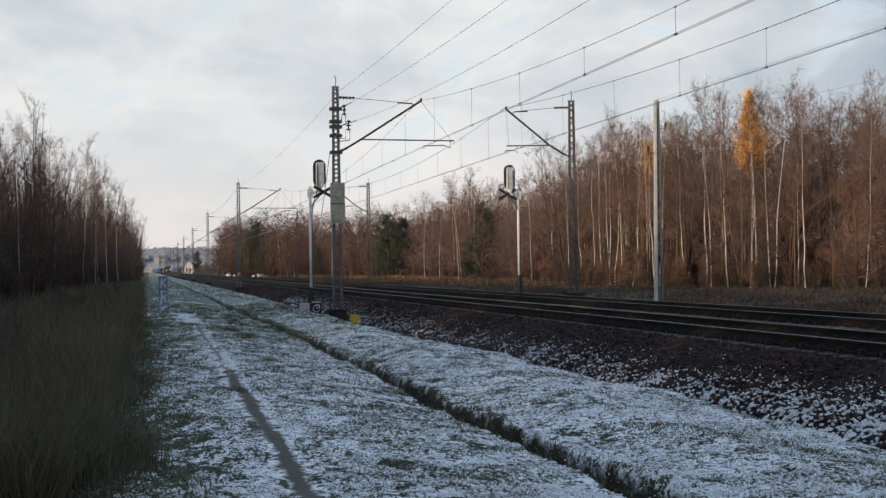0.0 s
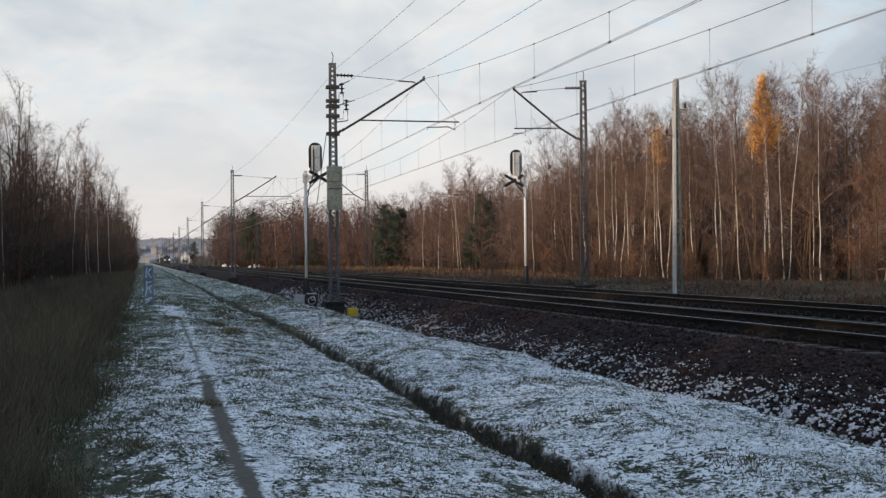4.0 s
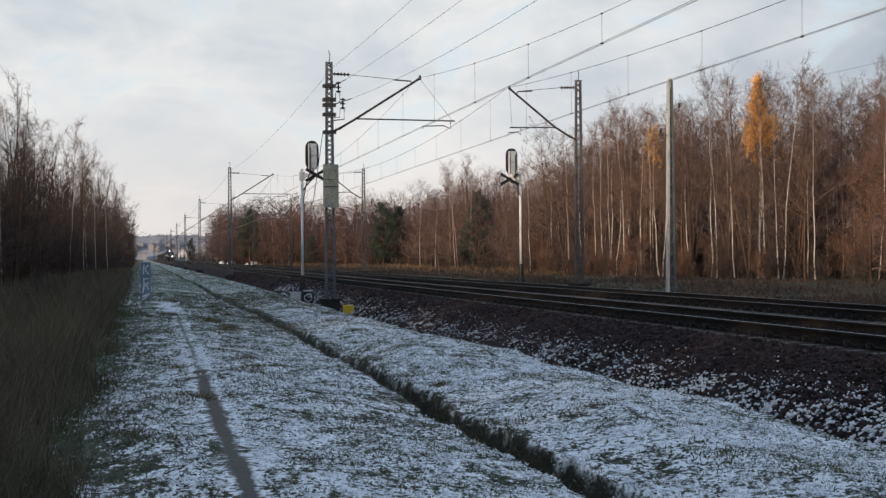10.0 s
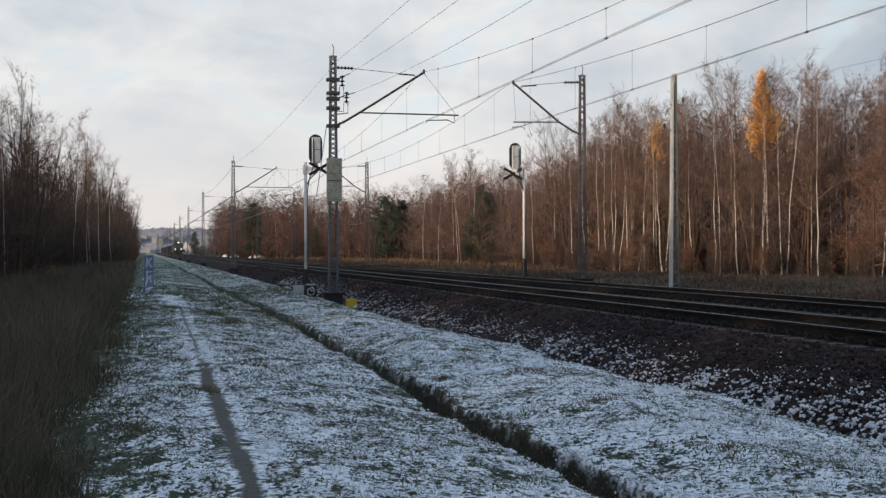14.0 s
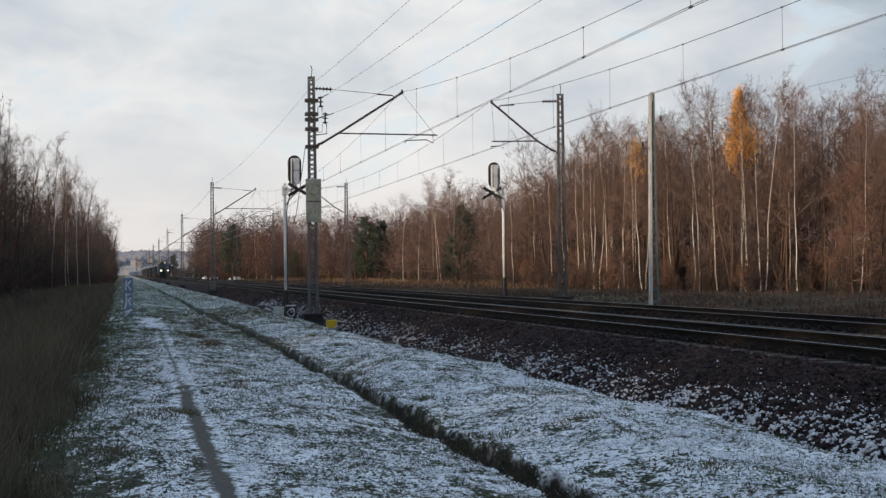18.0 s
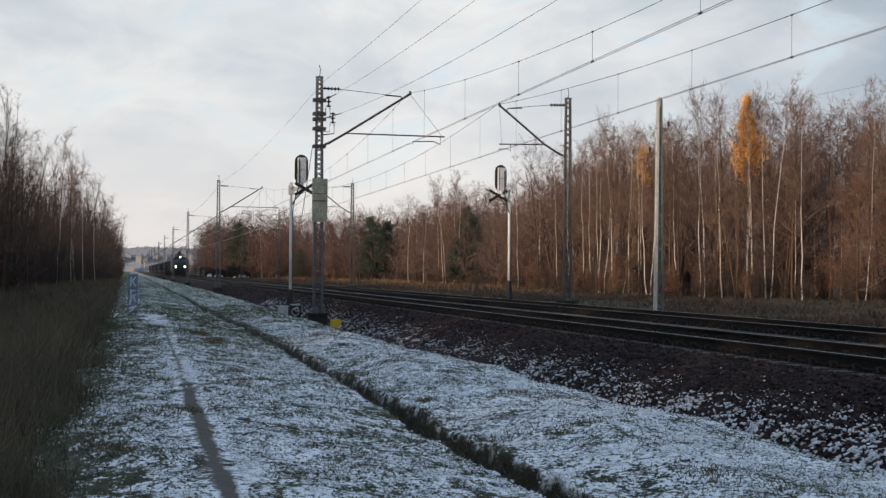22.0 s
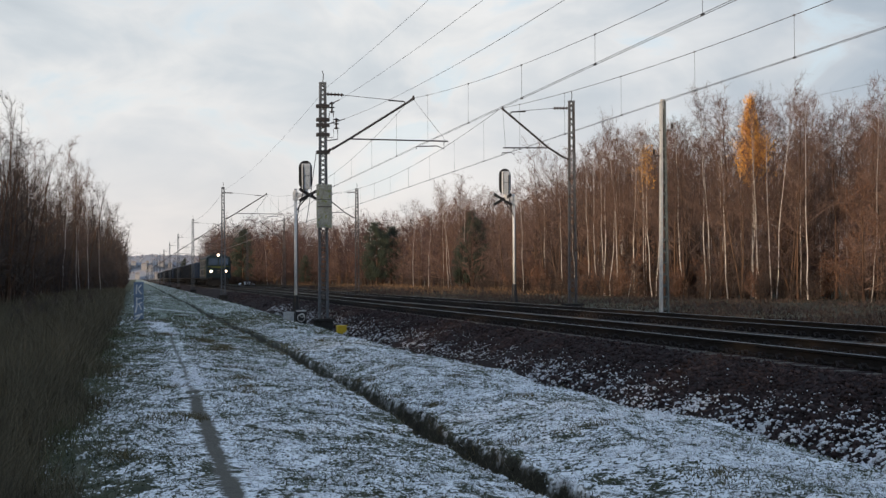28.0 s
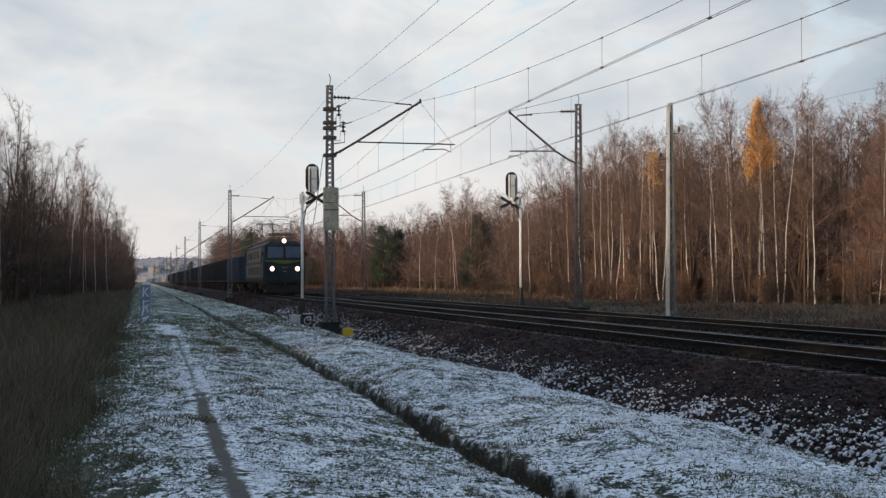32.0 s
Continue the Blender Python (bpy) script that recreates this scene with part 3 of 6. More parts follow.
TRACKS = [build_track(NEAR, "near_track", "railway track of rusty rails on concrete sleepers"), build_track(FAR, "far_track", "railway track of rusty rails on concrete sleepers, farther from the path")]


# ---- overhead line ----
def lattice_mast(height, foot, low, high, half=0.035, step=0.27, bar=0.015):
    """Two channels joined by lacing bars; tapering slightly."""
    legs, lacing = [], Shape()
    for s in (-1, 1):
        leg = Shape()
        pts = [(s * low, 0, foot), (s * (low * 0.75 + high * 0.25), 0, foot + (height - foot) * 0.35), (s * high, 0, height)]
        for (xa, _, za), (xb, _, zb) in zip(pts, pts[1:]):
            v = []
            for x, z in ((xa, za), (xb, zb)):
                v += [(x - half, -0.075, z), (x + half, -0.075, z), (x + half, 0.075, z), (x - half, 0.075, z)]
            leg.add(v, [(0, 1, 5, 4), (1, 2, 6, 5), (2, 3, 7, 6), (3, 0, 4, 7), (3, 2, 1, 0), (4, 5, 6, 7)])
        legs.append(leg)
    n = int((height - foot) / step)
    for i in range(n):
        z0, z1 = foot + (height - foot) * i / n, foot + (height - foot) * (i + 1) / n
        w0, w1 = (low + (high - low) * (z - foot) / (height - foot) for z in (z0, z1))
        for y in (-0.07, 0.07):
            a, b = (-w0, w1) if (i % 2) ^ (y > 0) else (w0, -w1)
            lacing.tube([(a, y, z0), (b, y, z1)], bar, 4)
    return legs, lacing


def insulator_shape(a, b, discs=5, r=0.085):
    a, b = Vector(a), Vector(b)
    d = (b - a).normalized()
    ln = (b - a).length
    prof = [(0, 0.02)]
    for k in range(discs):
        s = ln * (0.12 + 0.76 * k / max(discs - 1, 1))
        prof += [(s - 0.035, 0.03), (s, r), (s + 0.02, r * 0.8), (s + 0.03, 0.03)]
    prof.append((ln, 0.02))
    return Shape().lathe(a, d, prof, 8)


def ground_at(x, y):
    return float(ground_z(x, y))


def build_cantilever(root, s, base, tip, arm, drop, clamp):
    """Bracket tube, top tie, registration arm and steady arm; s is the side to which it reaches."""
    part("bracket_tube", Shape().tube([(s * 0.32, 0, base + 0.06), (s * 1.0, 0, base + 0.47), (s * tip, 0, base + 2.0)], 0.042, 8), M["tube"], root)
    part("bracket_insulator", insulator_shape((s * 0.1, 0, base - 0.02), (s * 0.42, 0, base + 0.12), 3, 0.07), M["insulator"], root, "brown porcelain insulator")
    part("top_tie", Shape().tube([(s * 0.75, 0, base + 2.08), (s * (tip - 0.38), 0, base + 1.90)], 0.011, 5).tube([(s * (tip - 0.95), 0, base + 1.92), (s * (tip - 0.36), 0, base + 1.89), (s * (tip - 0.3), 0, base + 1.8)], 0.026, 6), M["tube"], root)
    part("tie_insulator", insulator_shape((s * 0.12, 0, base + 2.1), (s * 0.78, 0, base + 2.08), 5, 0.075), M["insulator"], root, "brown porcelain insulator")
    part("registration_arm", Shape().tube([(s * 0.95, 0, base + 0.46), (s * arm, 0, base + 0.43)], 0.027, 7), M["tube"], root)
    part("steady_arm", Shape().tube([(s * drop, 0, base + 0.42), (s * drop, 0, base + 0.14), (s * (drop + (clamp - drop) * 0.25), 0, base + 0.25), (s * clamp, 0, base + 0.22), (s * clamp, 0, base + 0.12)], 0.021, 6), M["tube"], root)
    part("tip_fitting", Shape().lathe((s * tip, 0, base + 2.0), (0, 0, 1), [(-0.05, 0.04), (0.02, 0.055), (0.07, 0.045), (0.12, 0.02)], 8), M["tube"], root)
    part("hanger", Shape().tube([(s * tip, 0, base + 1.98), (s * (arm - 0.1), 0, base + 0.45)], 0.007, 4), M["wire"], root)


def build_mast(x, y, s, extra=False):
    """An overhead-line mast with its cantilever reaching over the track on the side s."""
    z0 = ground_at(x, y) if x < 8 else 0.05
    dark = x > 8
    root = thing("catenary_mast", pose(x, y, 0), "grey lattice steel overhead-line mast with a cantilever over the track" if not extra else "grey lattice steel overhead-line mast with line insulators and a weathered board", "catenary mast", "catenary masts along the line")
    legs, lacing = lattice_mast(8.75, z0 + 0.45, 0.15, 0.085, *((0.042, 0.17, 0.022) if extra else (0.035, 0.27, 0.018)))
    for leg in legs:
        part("mast_leg", leg, M["mast_rust" if dark else "mast"], root)
    tagged(part("lacing", lacing, M["mast_rust" if dark or extra else "mast"], root), kind="stuff")
    part("footing", Shape().box(-0.32, 0.32, -0.32, 0.32, z0 - 0.3, z0 + 0.36, bevel=0.03).box(-0.38, 0.38, -0.38, 0.38, z0 + 0.36, z0 + 0.43), M["footing"], root, "dark concrete footing")
    part("top_spike", Shape().tube([(0, 0, 8.75), (0.03, 0, 9.05), (-0.02, 0, 9.2)], 0.018, 5).box(-0.13, 0.13, -0.09, 0.09, 8.72, 8.78), M["mast"], root)
    if s > 0:
        build_cantilever(root, s, 6.25, 3.4, 4.72, 4.56, 3.5)
    else:
        build_cantilever(root, s, 6.38, 2.9, 2.90, 2.44, 2.95)
    return root


LEFT_X, RIGHT_X = 6.7, 17.4
LEFT_Y = [51.0 + 60.5 * k for k in range(-1, 16)]
RIGHT_Y = [54.6 + 57.0 * k for k in range(-1, 17)]
MAIN_MAST = None
for my in LEFT_Y:
    ob = build_mast(LEFT_X, my, 1, abs(my - 51) < 1)
    if abs(my - 51) < 1:
        MAIN_MAST = ob
for my in RIGHT_Y:
    build_mast(RIGHT_X, my, -1)


def dress_main_mast(root):
    """Line insulators, bands, jumper loops and a mossy board."""
    for z in (7.9, 7.4, 7.2, 6.85, 6.2):
        part("clamp_band", Shape().box(-0.24, 0.24, -0.13, 0.13, z - 0.06, z + 0.06, bevel=0.015), M["tube"], root)
    for z, dx in ((7.65, 0.34), (7.05, 0.5)):
        part("line_insulator", insulator_shape((dx, 0, z + 0.42), (dx, 0, z), 3, 0.11), M["insulator"], root, "brown porcelain insulator")
        part("insulator_bracket", Shape().tube([(0.1, 0, z - 0.42), (dx + 0.05, 0, z - 0.36), (dx + 0.05, 0, z)], 0.022, 5).tube([(0.1, 0, z - 0.3), (dx - 0.12, 0, z - 0.3), (dx - 0.1, 0, z)], 0.014, 5), M["tube"], root)
    part("board", Shape().box(-0.26, 0.28, -0.36, -0.10, 3.42, 5.0, bevel=0.02), M["mossbox"], root, "mossy grey weathered cabinet")
    part("board_seam", Shape().box(-0.262, 0.282, -0.365, -0.355, 4.16, 4.20).box(-0.262, 0.282, -0.365, -0.355, 4.44, 4.46), M["tube"], root)
    part("down_cable", Shape().tube([(-0.25, -0.05, 6.2), (-0.5, -0.05, 4.4), (-0.62, 0, 3.6)], 0.014, 5), M["wire"], root)


dress_main_mast(MAIN_MAST)


def wire_run(name, label, group, pieces):
    s = Shape()
    for pts, r in pieces:
        s.tube(pts, r, 4, False)
    return tagged(part(name, s, M["wire"]), label, "overhead wire", group)


def sagged(a, b, sag, n=14):
    a, b = Vector(a), Vector(b)
    return [tuple(a.lerp(b, k / n) - Vector((0, 0, 4 * sag * (k / n) * (1 - k / n)))) for k in range(n + 1)]


def build_catenary(axis, masts, contact_z, carrier_z, least):
    root = thing("contact_line", pose(0, 0, 0), "overhead contact wire hung by droppers from a sagging carrier wire", "overhead line", "overhead lines")
    for k, (y0, y1) in enumerate(zip(masts, masts[1:])):
        if y0 > 1100:
            break
        c0, c1 = axis + 0.1 * (-1) ** k, axis - 0.1 * (-1) ** k
        thick = 0.0065 if y0 < 100 else 0.012
        for d in (-0.04, 0.04):
            part("contact_wire", Shape().tube([(c0 + d, y0, contact_z), (c1 + d, y1, contact_z)], thick, 4, False), M["wire"], root)
        pts = sagged((c0, y0, carrier_z), (c1, y1, carrier_z), carrier_z - contact_z - least, 20)
        part("carrier_wire", Shape().tube(pts, thick if axis < 12 else thick * 1.4, 4, False), M["wire"], root)
        if y0 < 300:
            for i in range(1, 20, 2):
                p = pts[i]
                s = Shape().tube([p, (p[0], p[1], contact_z - 0.03)], 0.005 if y0 < 60 else 0.007, 4, False)
                s.tube([(p[0], p[1] - 0.05, contact_z), (p[0], p[1] + 0.05, contact_z)], 0.03, 5)
                s.tube([(p[0], p[1] - 0.03, p[2]), (p[0], p[1] + 0.03, p[2])], 0.024, 5)
                part("dropper", s, M["wire"], root)


build_catenary(NEAR, LEFT_Y, 6.36, 8.25, 0.55)
build_catenary(FAR + 0.4, RIGHT_Y, 6.5, 8.4, 0.95)


def build_feeders():
    root = thing("earth_wire", pose(0, 0, 0), "thin wire strung from mast top to mast top", "overhead wire", "overhead lines")
    for y0, y1 in zip(LEFT_Y, LEFT_Y[1:]):
        if y0 < 700:
            part("wire_span", Shape().tube(sagged((LEFT_X + 0.15, y0, 8.6), (LEFT_X + 0.15, y1, 8.6), 0.42), 0.005 if y0 < 100 else 0.011, 4, False), M["wire"], root)
    for z, dx, sag in ((8.15, 0.62, 0.6), (7.45, 0.82, 0.88)):
        s = Shape()
        s.tube(sagged((LEFT_X + dx, 51, z), (LEFT_X + dx + 0.2, -9.5, z + 0.1), sag), 0.005, 4, False)
        s.tube([(LEFT_X + 0.2, 51.1, z + 0.05 - 0.25), (LEFT_X + dx, 51.0, z)], 0.02, 4, False)
        tagged(part("feeder_wire", s, M["wire"]), "thin feeder wire ending at insulators on the mast", "overhead wire", "overhead lines")


build_feeders()


# ---- woods ----
def rotate_to(d, rng):
    """Two unit vectors square to each row of d."""
    r = rng.normal(size=d.shape)
    u = np.cross(d, r)
    u /= np.linalg.norm(u, axis=1)[:, None] + 1e-9
    return u, np.cross(d, u)


def ribbons(rng, start, vec, width):
    """Tapered thin triangles along vec."""
    d = vec / (np.linalg.norm(vec, axis=1)[:, None] + 1e-9)
    u, _ = rotate_to(d, rng)
    w = u * width[:, None] / 2
    v = np.stack([start - w, start + w, start + vec], 1).reshape(-1, 3)
    return v, np.arange(len(v)).reshape(-1, 3)


def make_tree(seed, height, radius, limbs, crown_from, reach, rise, fine, twig_len, droop=0.0, forks=1, width=0.017, rough=False, sprays=8, wob=0.020):
    """Trunk shape and crown arrays of a bare tree: limbs, bent side branches, fine twigs."""
    rng = np.random.default_rng(seed)
    trunk = Shape()
    stems = []
    for k in range(forks):
        lean = rng.normal(0, 0.03 if forks == 1 else 0.10, 2)
        n = 4 if rough else 10
        h = height * (1 if k == 0 else rng.uniform(0.7, 0.95))
        sway = np.cumsum(rng.normal(0, wob * height / n * 2, (n, 2)), 0)
        sway[0] = 0
        base = rng.normal(0, 0.12, 2) if k else np.zeros(2)
        pts = [(base[0] + lean[0] * h * i / (n - 1) + sway[i, 0], base[1] + lean[1] * h * i / (n - 1) + sway[i, 1], h * i / (n - 1) - 0.15) for i in range(n)]
        rad = [radius * (1.25 if i == 0 else 1) * (1 - 0.93 * i / (n - 1)) ** 0.85 for i in range(n)]
        trunk.tube(pts, rad, 3 if rough else 6, False)
        stems.append(np.array(pts))
    crown_limbs, S, V, W = Shape(), [], [], []
    per = max(limbs // forks, 4)
    for pts in stems:
        for k in range(per):
            q = crown_from + (0.98 - crown_from) * (k + rng.uniform()) / per
            z = q * (len(pts) - 1)
            i = min(int(z), len(pts) - 2)
            p = pts[i] + (pts[i + 1] - pts[i]) * (z - i)
            az = rng.uniform(0, 2 * math.pi)
            ln = reach * height * (1.10 - q) ** 0.5 * rng.uniform(0.55, 1.3)
            e = rise + 0.35 * (q - 0.6) + rng.normal(0, 0.18)
            d = np.array([math.cos(az) * math.cos(e), math.sin(az) * math.cos(e), math.sin(e)])
            seg = [p]
            for j in range(3):
                seg.append(seg[-1] + d * ln / 3)
                d = d + np.array([0, 0, 0.16 - droop * (j + 1) * 0.6]) + rng.normal(0, 0.17, 3)
                d /= np.linalg.norm(d)
            r = radius * 0.40 * (1.03 - q) + 0.010
            seg = np.array(seg)
            if rough:
                for a, b, w in ((0, 1, 1.8), (1, 2, 1.2), (2, 3, 0.7)):
                    S.append(seg[a:a + 1]), V.append((seg[b] - seg[a])[None] * 1.06), W.append(np.full(1, r * w))
            else:
                crown_limbs.tube([tuple(c) for c in seg], [r, r * 0.7, r * 0.45, r * 0.15], 3, False)
            m = max(4, int(sprays * (0.65 + 0.7 * (1 - q))))
            tt = rng.uniform(0.12, 1.0, m) * 3
            ii = np.minimum(tt.astype(int), 2)
            st = seg[ii] + (seg[ii + 1] - seg[ii]) * (tt - ii)[:, None]
            dirs = (seg[ii + 1] - seg[ii]) / (ln / 3)
            dv = dirs + rng.normal(0, 0.55, (m, 3)) + np.array([0, 0, 0.12])
            dv /= np.linalg.norm(dv, axis=1)[:, None]
            long = ln * rng.uniform(0.18, 0.42, m) + 0.15
            bend = dv + rng.normal(0, 0.35, (m, 3)) + np.array([0, 0, 0.10 - droop * 2.2])
            bend /= np.linalg.norm(bend, axis=1)[:, None]
            mid = st + dv * (long * 0.55)[:, None]
            S += [st, mid]
            V += [dv * (long * 0.60)[:, None], bend * (long * 0.6)[:, None]]
            W += [np.full(m, width * 1.35), np.full(m, width * 1.1)]
            a = rng.uniform(0.05, 1.0, (m, fine))
            way = np.where((a < 0.5)[..., None], dv[:, None], bend[:, None])
            fs = np.where((a < 0.5)[..., None], st[:, None] + dv[:, None] * (long[:, None] * a * 1.1)[..., None], mid[:, None] + bend[:, None] * (long[:, None] * (a - 0.5) * 1.2)[..., None]).reshape(-1, 3)
            fd = (way + rng.normal(0, 0.75, (m, fine, 3)) + np.array([0, 0, 0.10 - droop * 3])).reshape(-1, 3)
            fd /= np.linalg.norm(fd, axis=1)[:, None]
            S.append(fs), V.append(fd * (twig_len * rng.uniform(0.4, 1.4, len(fs)))[:, None]), W.append(np.full(len(fs), width))
    v, f = ribbons(rng, np.concatenate(S), np.concatenate(V), np.concatenate(W))
    if rough:
        return trunk, v, f
    lv = np.array(crown_limbs.v)
    lf = np.array(crown_limbs.f)
    lf = np.concatenate([lf[:, [0, 1, 2]], lf[:, [0, 2, 3]]])
    v, f = np.concatenate([lv, v]), np.concatenate([lf, f + len(lv)])
    return trunk, v, f


def leaf_quads(rng, centres, size, flat=0.0):
    n = len(centres)
    d = rng.normal(size=(n, 3))
    d[:, 2] += flat
    d /= np.linalg.norm(d, axis=1)[:, None]
    u, w = rotate_to(d, rng)
    s = size[:, None]
    v = np.stack([centres - u * s, centres + w * s * 0.6, centres + u * s, centres - w * s * 0.6], 1).reshape(-1, 3)
    return v, np.arange(4 * n).reshape(-1, 4)


KINDS = {}


def tree_kind(name, bark, crown_mat, label, category, variants, **spec):
    made = []
    for k in range(variants):
        trunk, v, f = make_tree(hash_seed(name) + k, **spec)
        root = new(name, trunk.mesh("trunk", M[bark], True))
        crown = new("crown", fast_mesh("crown", v, f, M[crown_mat]))
        crown.parent = root
        tagged(root, label, category)
        made.append(root)
    KINDS[name] = made
    return made


def hash_seed(s):
    return sum(ord(c) * (i + 3) for i, c in enumerate(s))


tree_kind("birch_tree", "birch", "twig", "slender bare birch with a white trunk at the wood's edge", "tree", 6, height=14.0, radius=0.046, limbs=32, crown_from=0.30, reach=0.22, rise=0.85, fine=6, twig_len=0.55, droop=0.07, width=0.015, sprays=9, wob=0.026)
tree_kind("bare_tree", "bark", "twig", "bare broadleaf tree with a brown trunk and russet twigs", "tree", 4, height=13.6, radius=0.085, limbs=32, crown_from=0.32, reach=0.27, rise=0.75, fine=7, twig_len=0.5, width=0.016, sprays=9)
tree_kind("grey_tree", "bark", "twig_grey", "bare broadleaf tree with grey-brown twigs", "tree", 3, height=12.6, radius=0.09, limbs=36, crown_from=0.22, reach=0.26, rise=0.8, fine=7, twig_len=0.5, forks=3, width=0.016)
# much like grey_tree, with shade in the twig colour; the name seeds the shape
tree_kind("alder_tree", "bark", "twig_shade", "bare broadleaf tree beside the path, its shade put in the twig colour", "tree", 4, height=12.6, radius=0.085, limbs=36, crown_from=0.20, reach=0.26, rise=0.8, fine=7, twig_len=0.5, forks=3, width=0.015)
tree_kind("leafless_shrub", "bark", "twig_grey", "leafless thicket shrub of many thin stems", "shrub", 3, height=3.6, radius=0.025, limbs=20, crown_from=0.05, reach=0.30, rise=0.9, fine=5, twig_len=0.35, forks=6, width=0.013, sprays=6)
tree_kind("bushy_tree", "bark", "twig_red", "round-crowned bare tree with dense red-brown twigs", "tree", 4, height=11.0, radius=0.09, limbs=46, crown_from=0.12, reach=0.36, rise=0.42, fine=7, twig_len=0.5, forks=3, width=0.020, sprays=9)
tree_kind("maroon_tree", "bark", "twig_maroon", "round-crowned bare tree with dense dark maroon twigs", "tree", 3, height=11.0, radius=0.10, limbs=50, crown_from=0.12, reach=0.36, rise=0.40, fine=7, twig_len=0.5, forks=2, width=0.022, sprays=9)


def rough_kind(name, key, seed, crown_mat, **spec):
    """A coarse plant for the depth of the wood: few, broad twigs."""
    trunk, v, f = make_tree(seed, **spec)
    root = new(name, trunk.mesh("trunk", M["bark"]))
    crown = new("crown", fast_mesh("crown", v, f, M[crown_mat]))
    crown.parent = root
    KINDS.setdefault(key, []).append(root)
    return root


ROUGH = [rough_kind("rough_tree", "rough_tree", 900 + k, "twig_grey", height=13.0, radius=0.09, limbs=18, crown_from=0.15, reach=0.26, rise=0.8, fine=3, twig_len=1.0, width=0.075, rough=True, sprays=6) for k in range(3)]
ROUGH += [rough_kind("rough_tree", "half_tree", 940 + k, "twig", height=13.4, radius=0.042, limbs=28, crown_from=0.32, reach=0.24, rise=0.75, fine=5, twig_len=0.6, width=0.020, rough=True, sprays=7) for k in range(6)]
ROUGH += [rough_kind("rough_tree", "half_bushy", 955 + k, "twig_red", height=11.5, radius=0.07, limbs=42, crown_from=0.10, reach=0.35, rise=0.42, fine=5, twig_len=0.6, width=0.030, forks=2, rough=True, sprays=7) for k in range(4)]
ROUGH += [rough_kind("rough_shrub", "rough_shrub", 970 + k, "twig_grey", height=3.6, radius=0.022, limbs=16, crown_from=0.05, reach=0.32, rise=0.85, fine=3, twig_len=0.55, forks=4, width=0.045, rough=True, sprays=5) for k in range(3)]


def dress_leaves(root, rng, top, mat, n, size, name="foliage"):
    """Leaves on the outer twigs of the crown."""
    crown = root.children[0].data
    co = np.empty(len(crown.vertices) * 3, dtype=np.float32)
    crown.vertices.foreach_get("co", co)
    co = co.reshape(-1, 3)
    co = co[co[:, 2] > top + rng.normal(0, 0.45, len(co))]
    c = co[rng.integers(0, len(co), n)] + rng.normal(0, 0.17, (n, 3))
    if name == "foliage" and top > 9:
        c[:, :2] *= np.interp(c[:, 2], [top, top + 1.5, top + 5.2], [1.15, 1.05, 0.5])[:, None]
    v, f = leaf_quads(rng, c, size * rng.uniform(0.6, 1.3, n))
    ob = new(name, fast_mesh(name, v, f, M[mat]))
    ob.parent = root
    return ob


def build_leafy():
    rng = np.random.default_rng(31)
    for name, mat, label, spec, top, n, size in (
            ("golden_birch", "leaf", "tall birch still holding a golden-orange crown of leaves", dict(height=15.0, radius=0.10, limbs=40, crown_from=0.42, reach=0.19, rise=1.05, fine=9, twig_len=0.55), 9.9, 19000, 0.055),
            ("yellowing_birch", "leaf", "bare birch still holding a few yellow leaves", dict(height=13.0, radius=0.06, limbs=30, crown_from=0.4, reach=0.17, rise=1.0, fine=8, twig_len=0.7), 10.0, 900, 0.045),
            ("rusty_oak", "rustleaf", "broadleaf tree with withered rust-brown leaves", dict(height=9.0, radius=0.12, limbs=34, crown_from=0.08, reach=0.34, rise=0.55, fine=8, twig_len=0.6), 0.6, 6000, 0.05),
            ("rusty_bush", "rustleaf", "low bush with withered rust-brown leaves", dict(height=3.2, radius=0.04, limbs=30, crown_from=0.04, reach=0.34, rise=0.8, fine=9, twig_len=0.4, forks=4), 0.2, 1500, 0.05)):
        trunk, v, f = make_tree(hash_seed(name), **spec)
        root = new(name, trunk.mesh("trunk", M["birch" if "birch" in name else "bark"], True))
        crown = new("crown", fast_mesh("crown", v, f, M["twig"]))
        crown.parent = root
        dress_leaves(root, rng, top, mat, n, size)
        tagged(root, label, "bush" if "bush" in name else "tree")
        KINDS[name] = [root]
    # pine: whorls of drooping boughs set with needle sprays
    trunk, S = Shape(), []
    h = 11.0
    trunk.tube([(0, 0, -0.2), (0.05, 0, h * 0.5), (0, 0.03, h)], [0.16, 0.11, 0.02], 7, False)
    boughs = trunk
    for k in range(70):
        q = 0.12 + 0.86 * k / 70
        az, ln = rng.uniform(0, 6.28), 3.3 * (1.02 - q) ** 0.5 * min(1.0, 0.55 + q) * rng.uniform(0.7, 1.15)
        p0 = np.array([0, 0, q * h])
        p1 = p0 + np.array([math.cos(az) * ln, math.sin(az) * ln, 0.25 * ln])
        boughs.tube([tuple(p0), tuple(p1)], [0.035 * (1.1 - q), 0.008], 3, False)
        m = int(26 + 50 * (1 - q))
        S.append(p0 + (p1 - p0) * rng.uniform(0.3, 1.05, (m, 1)) + rng.normal(0, 0.20, (m, 3)))
    c = np.concatenate(S)
    c = np.repeat(c, 7, 0) + rng.normal(0, 0.15, (len(c) * 7, 3))
    v, f = leaf_quads(rng, c, rng.uniform(0.045, 0.105, len(c)), 0.4)
    root = new("pine_tree", trunk.mesh("trunk", M["bark"], True))
    nd = new("needles", fast_mesh("needles", v, f, M["needle"]))
    nd.parent = root
    tagged(root, "dark green pine with dense needles among bare trees", "tree")
    KINDS["pine_tree"] = [root]


build_leafy()
USED = {}


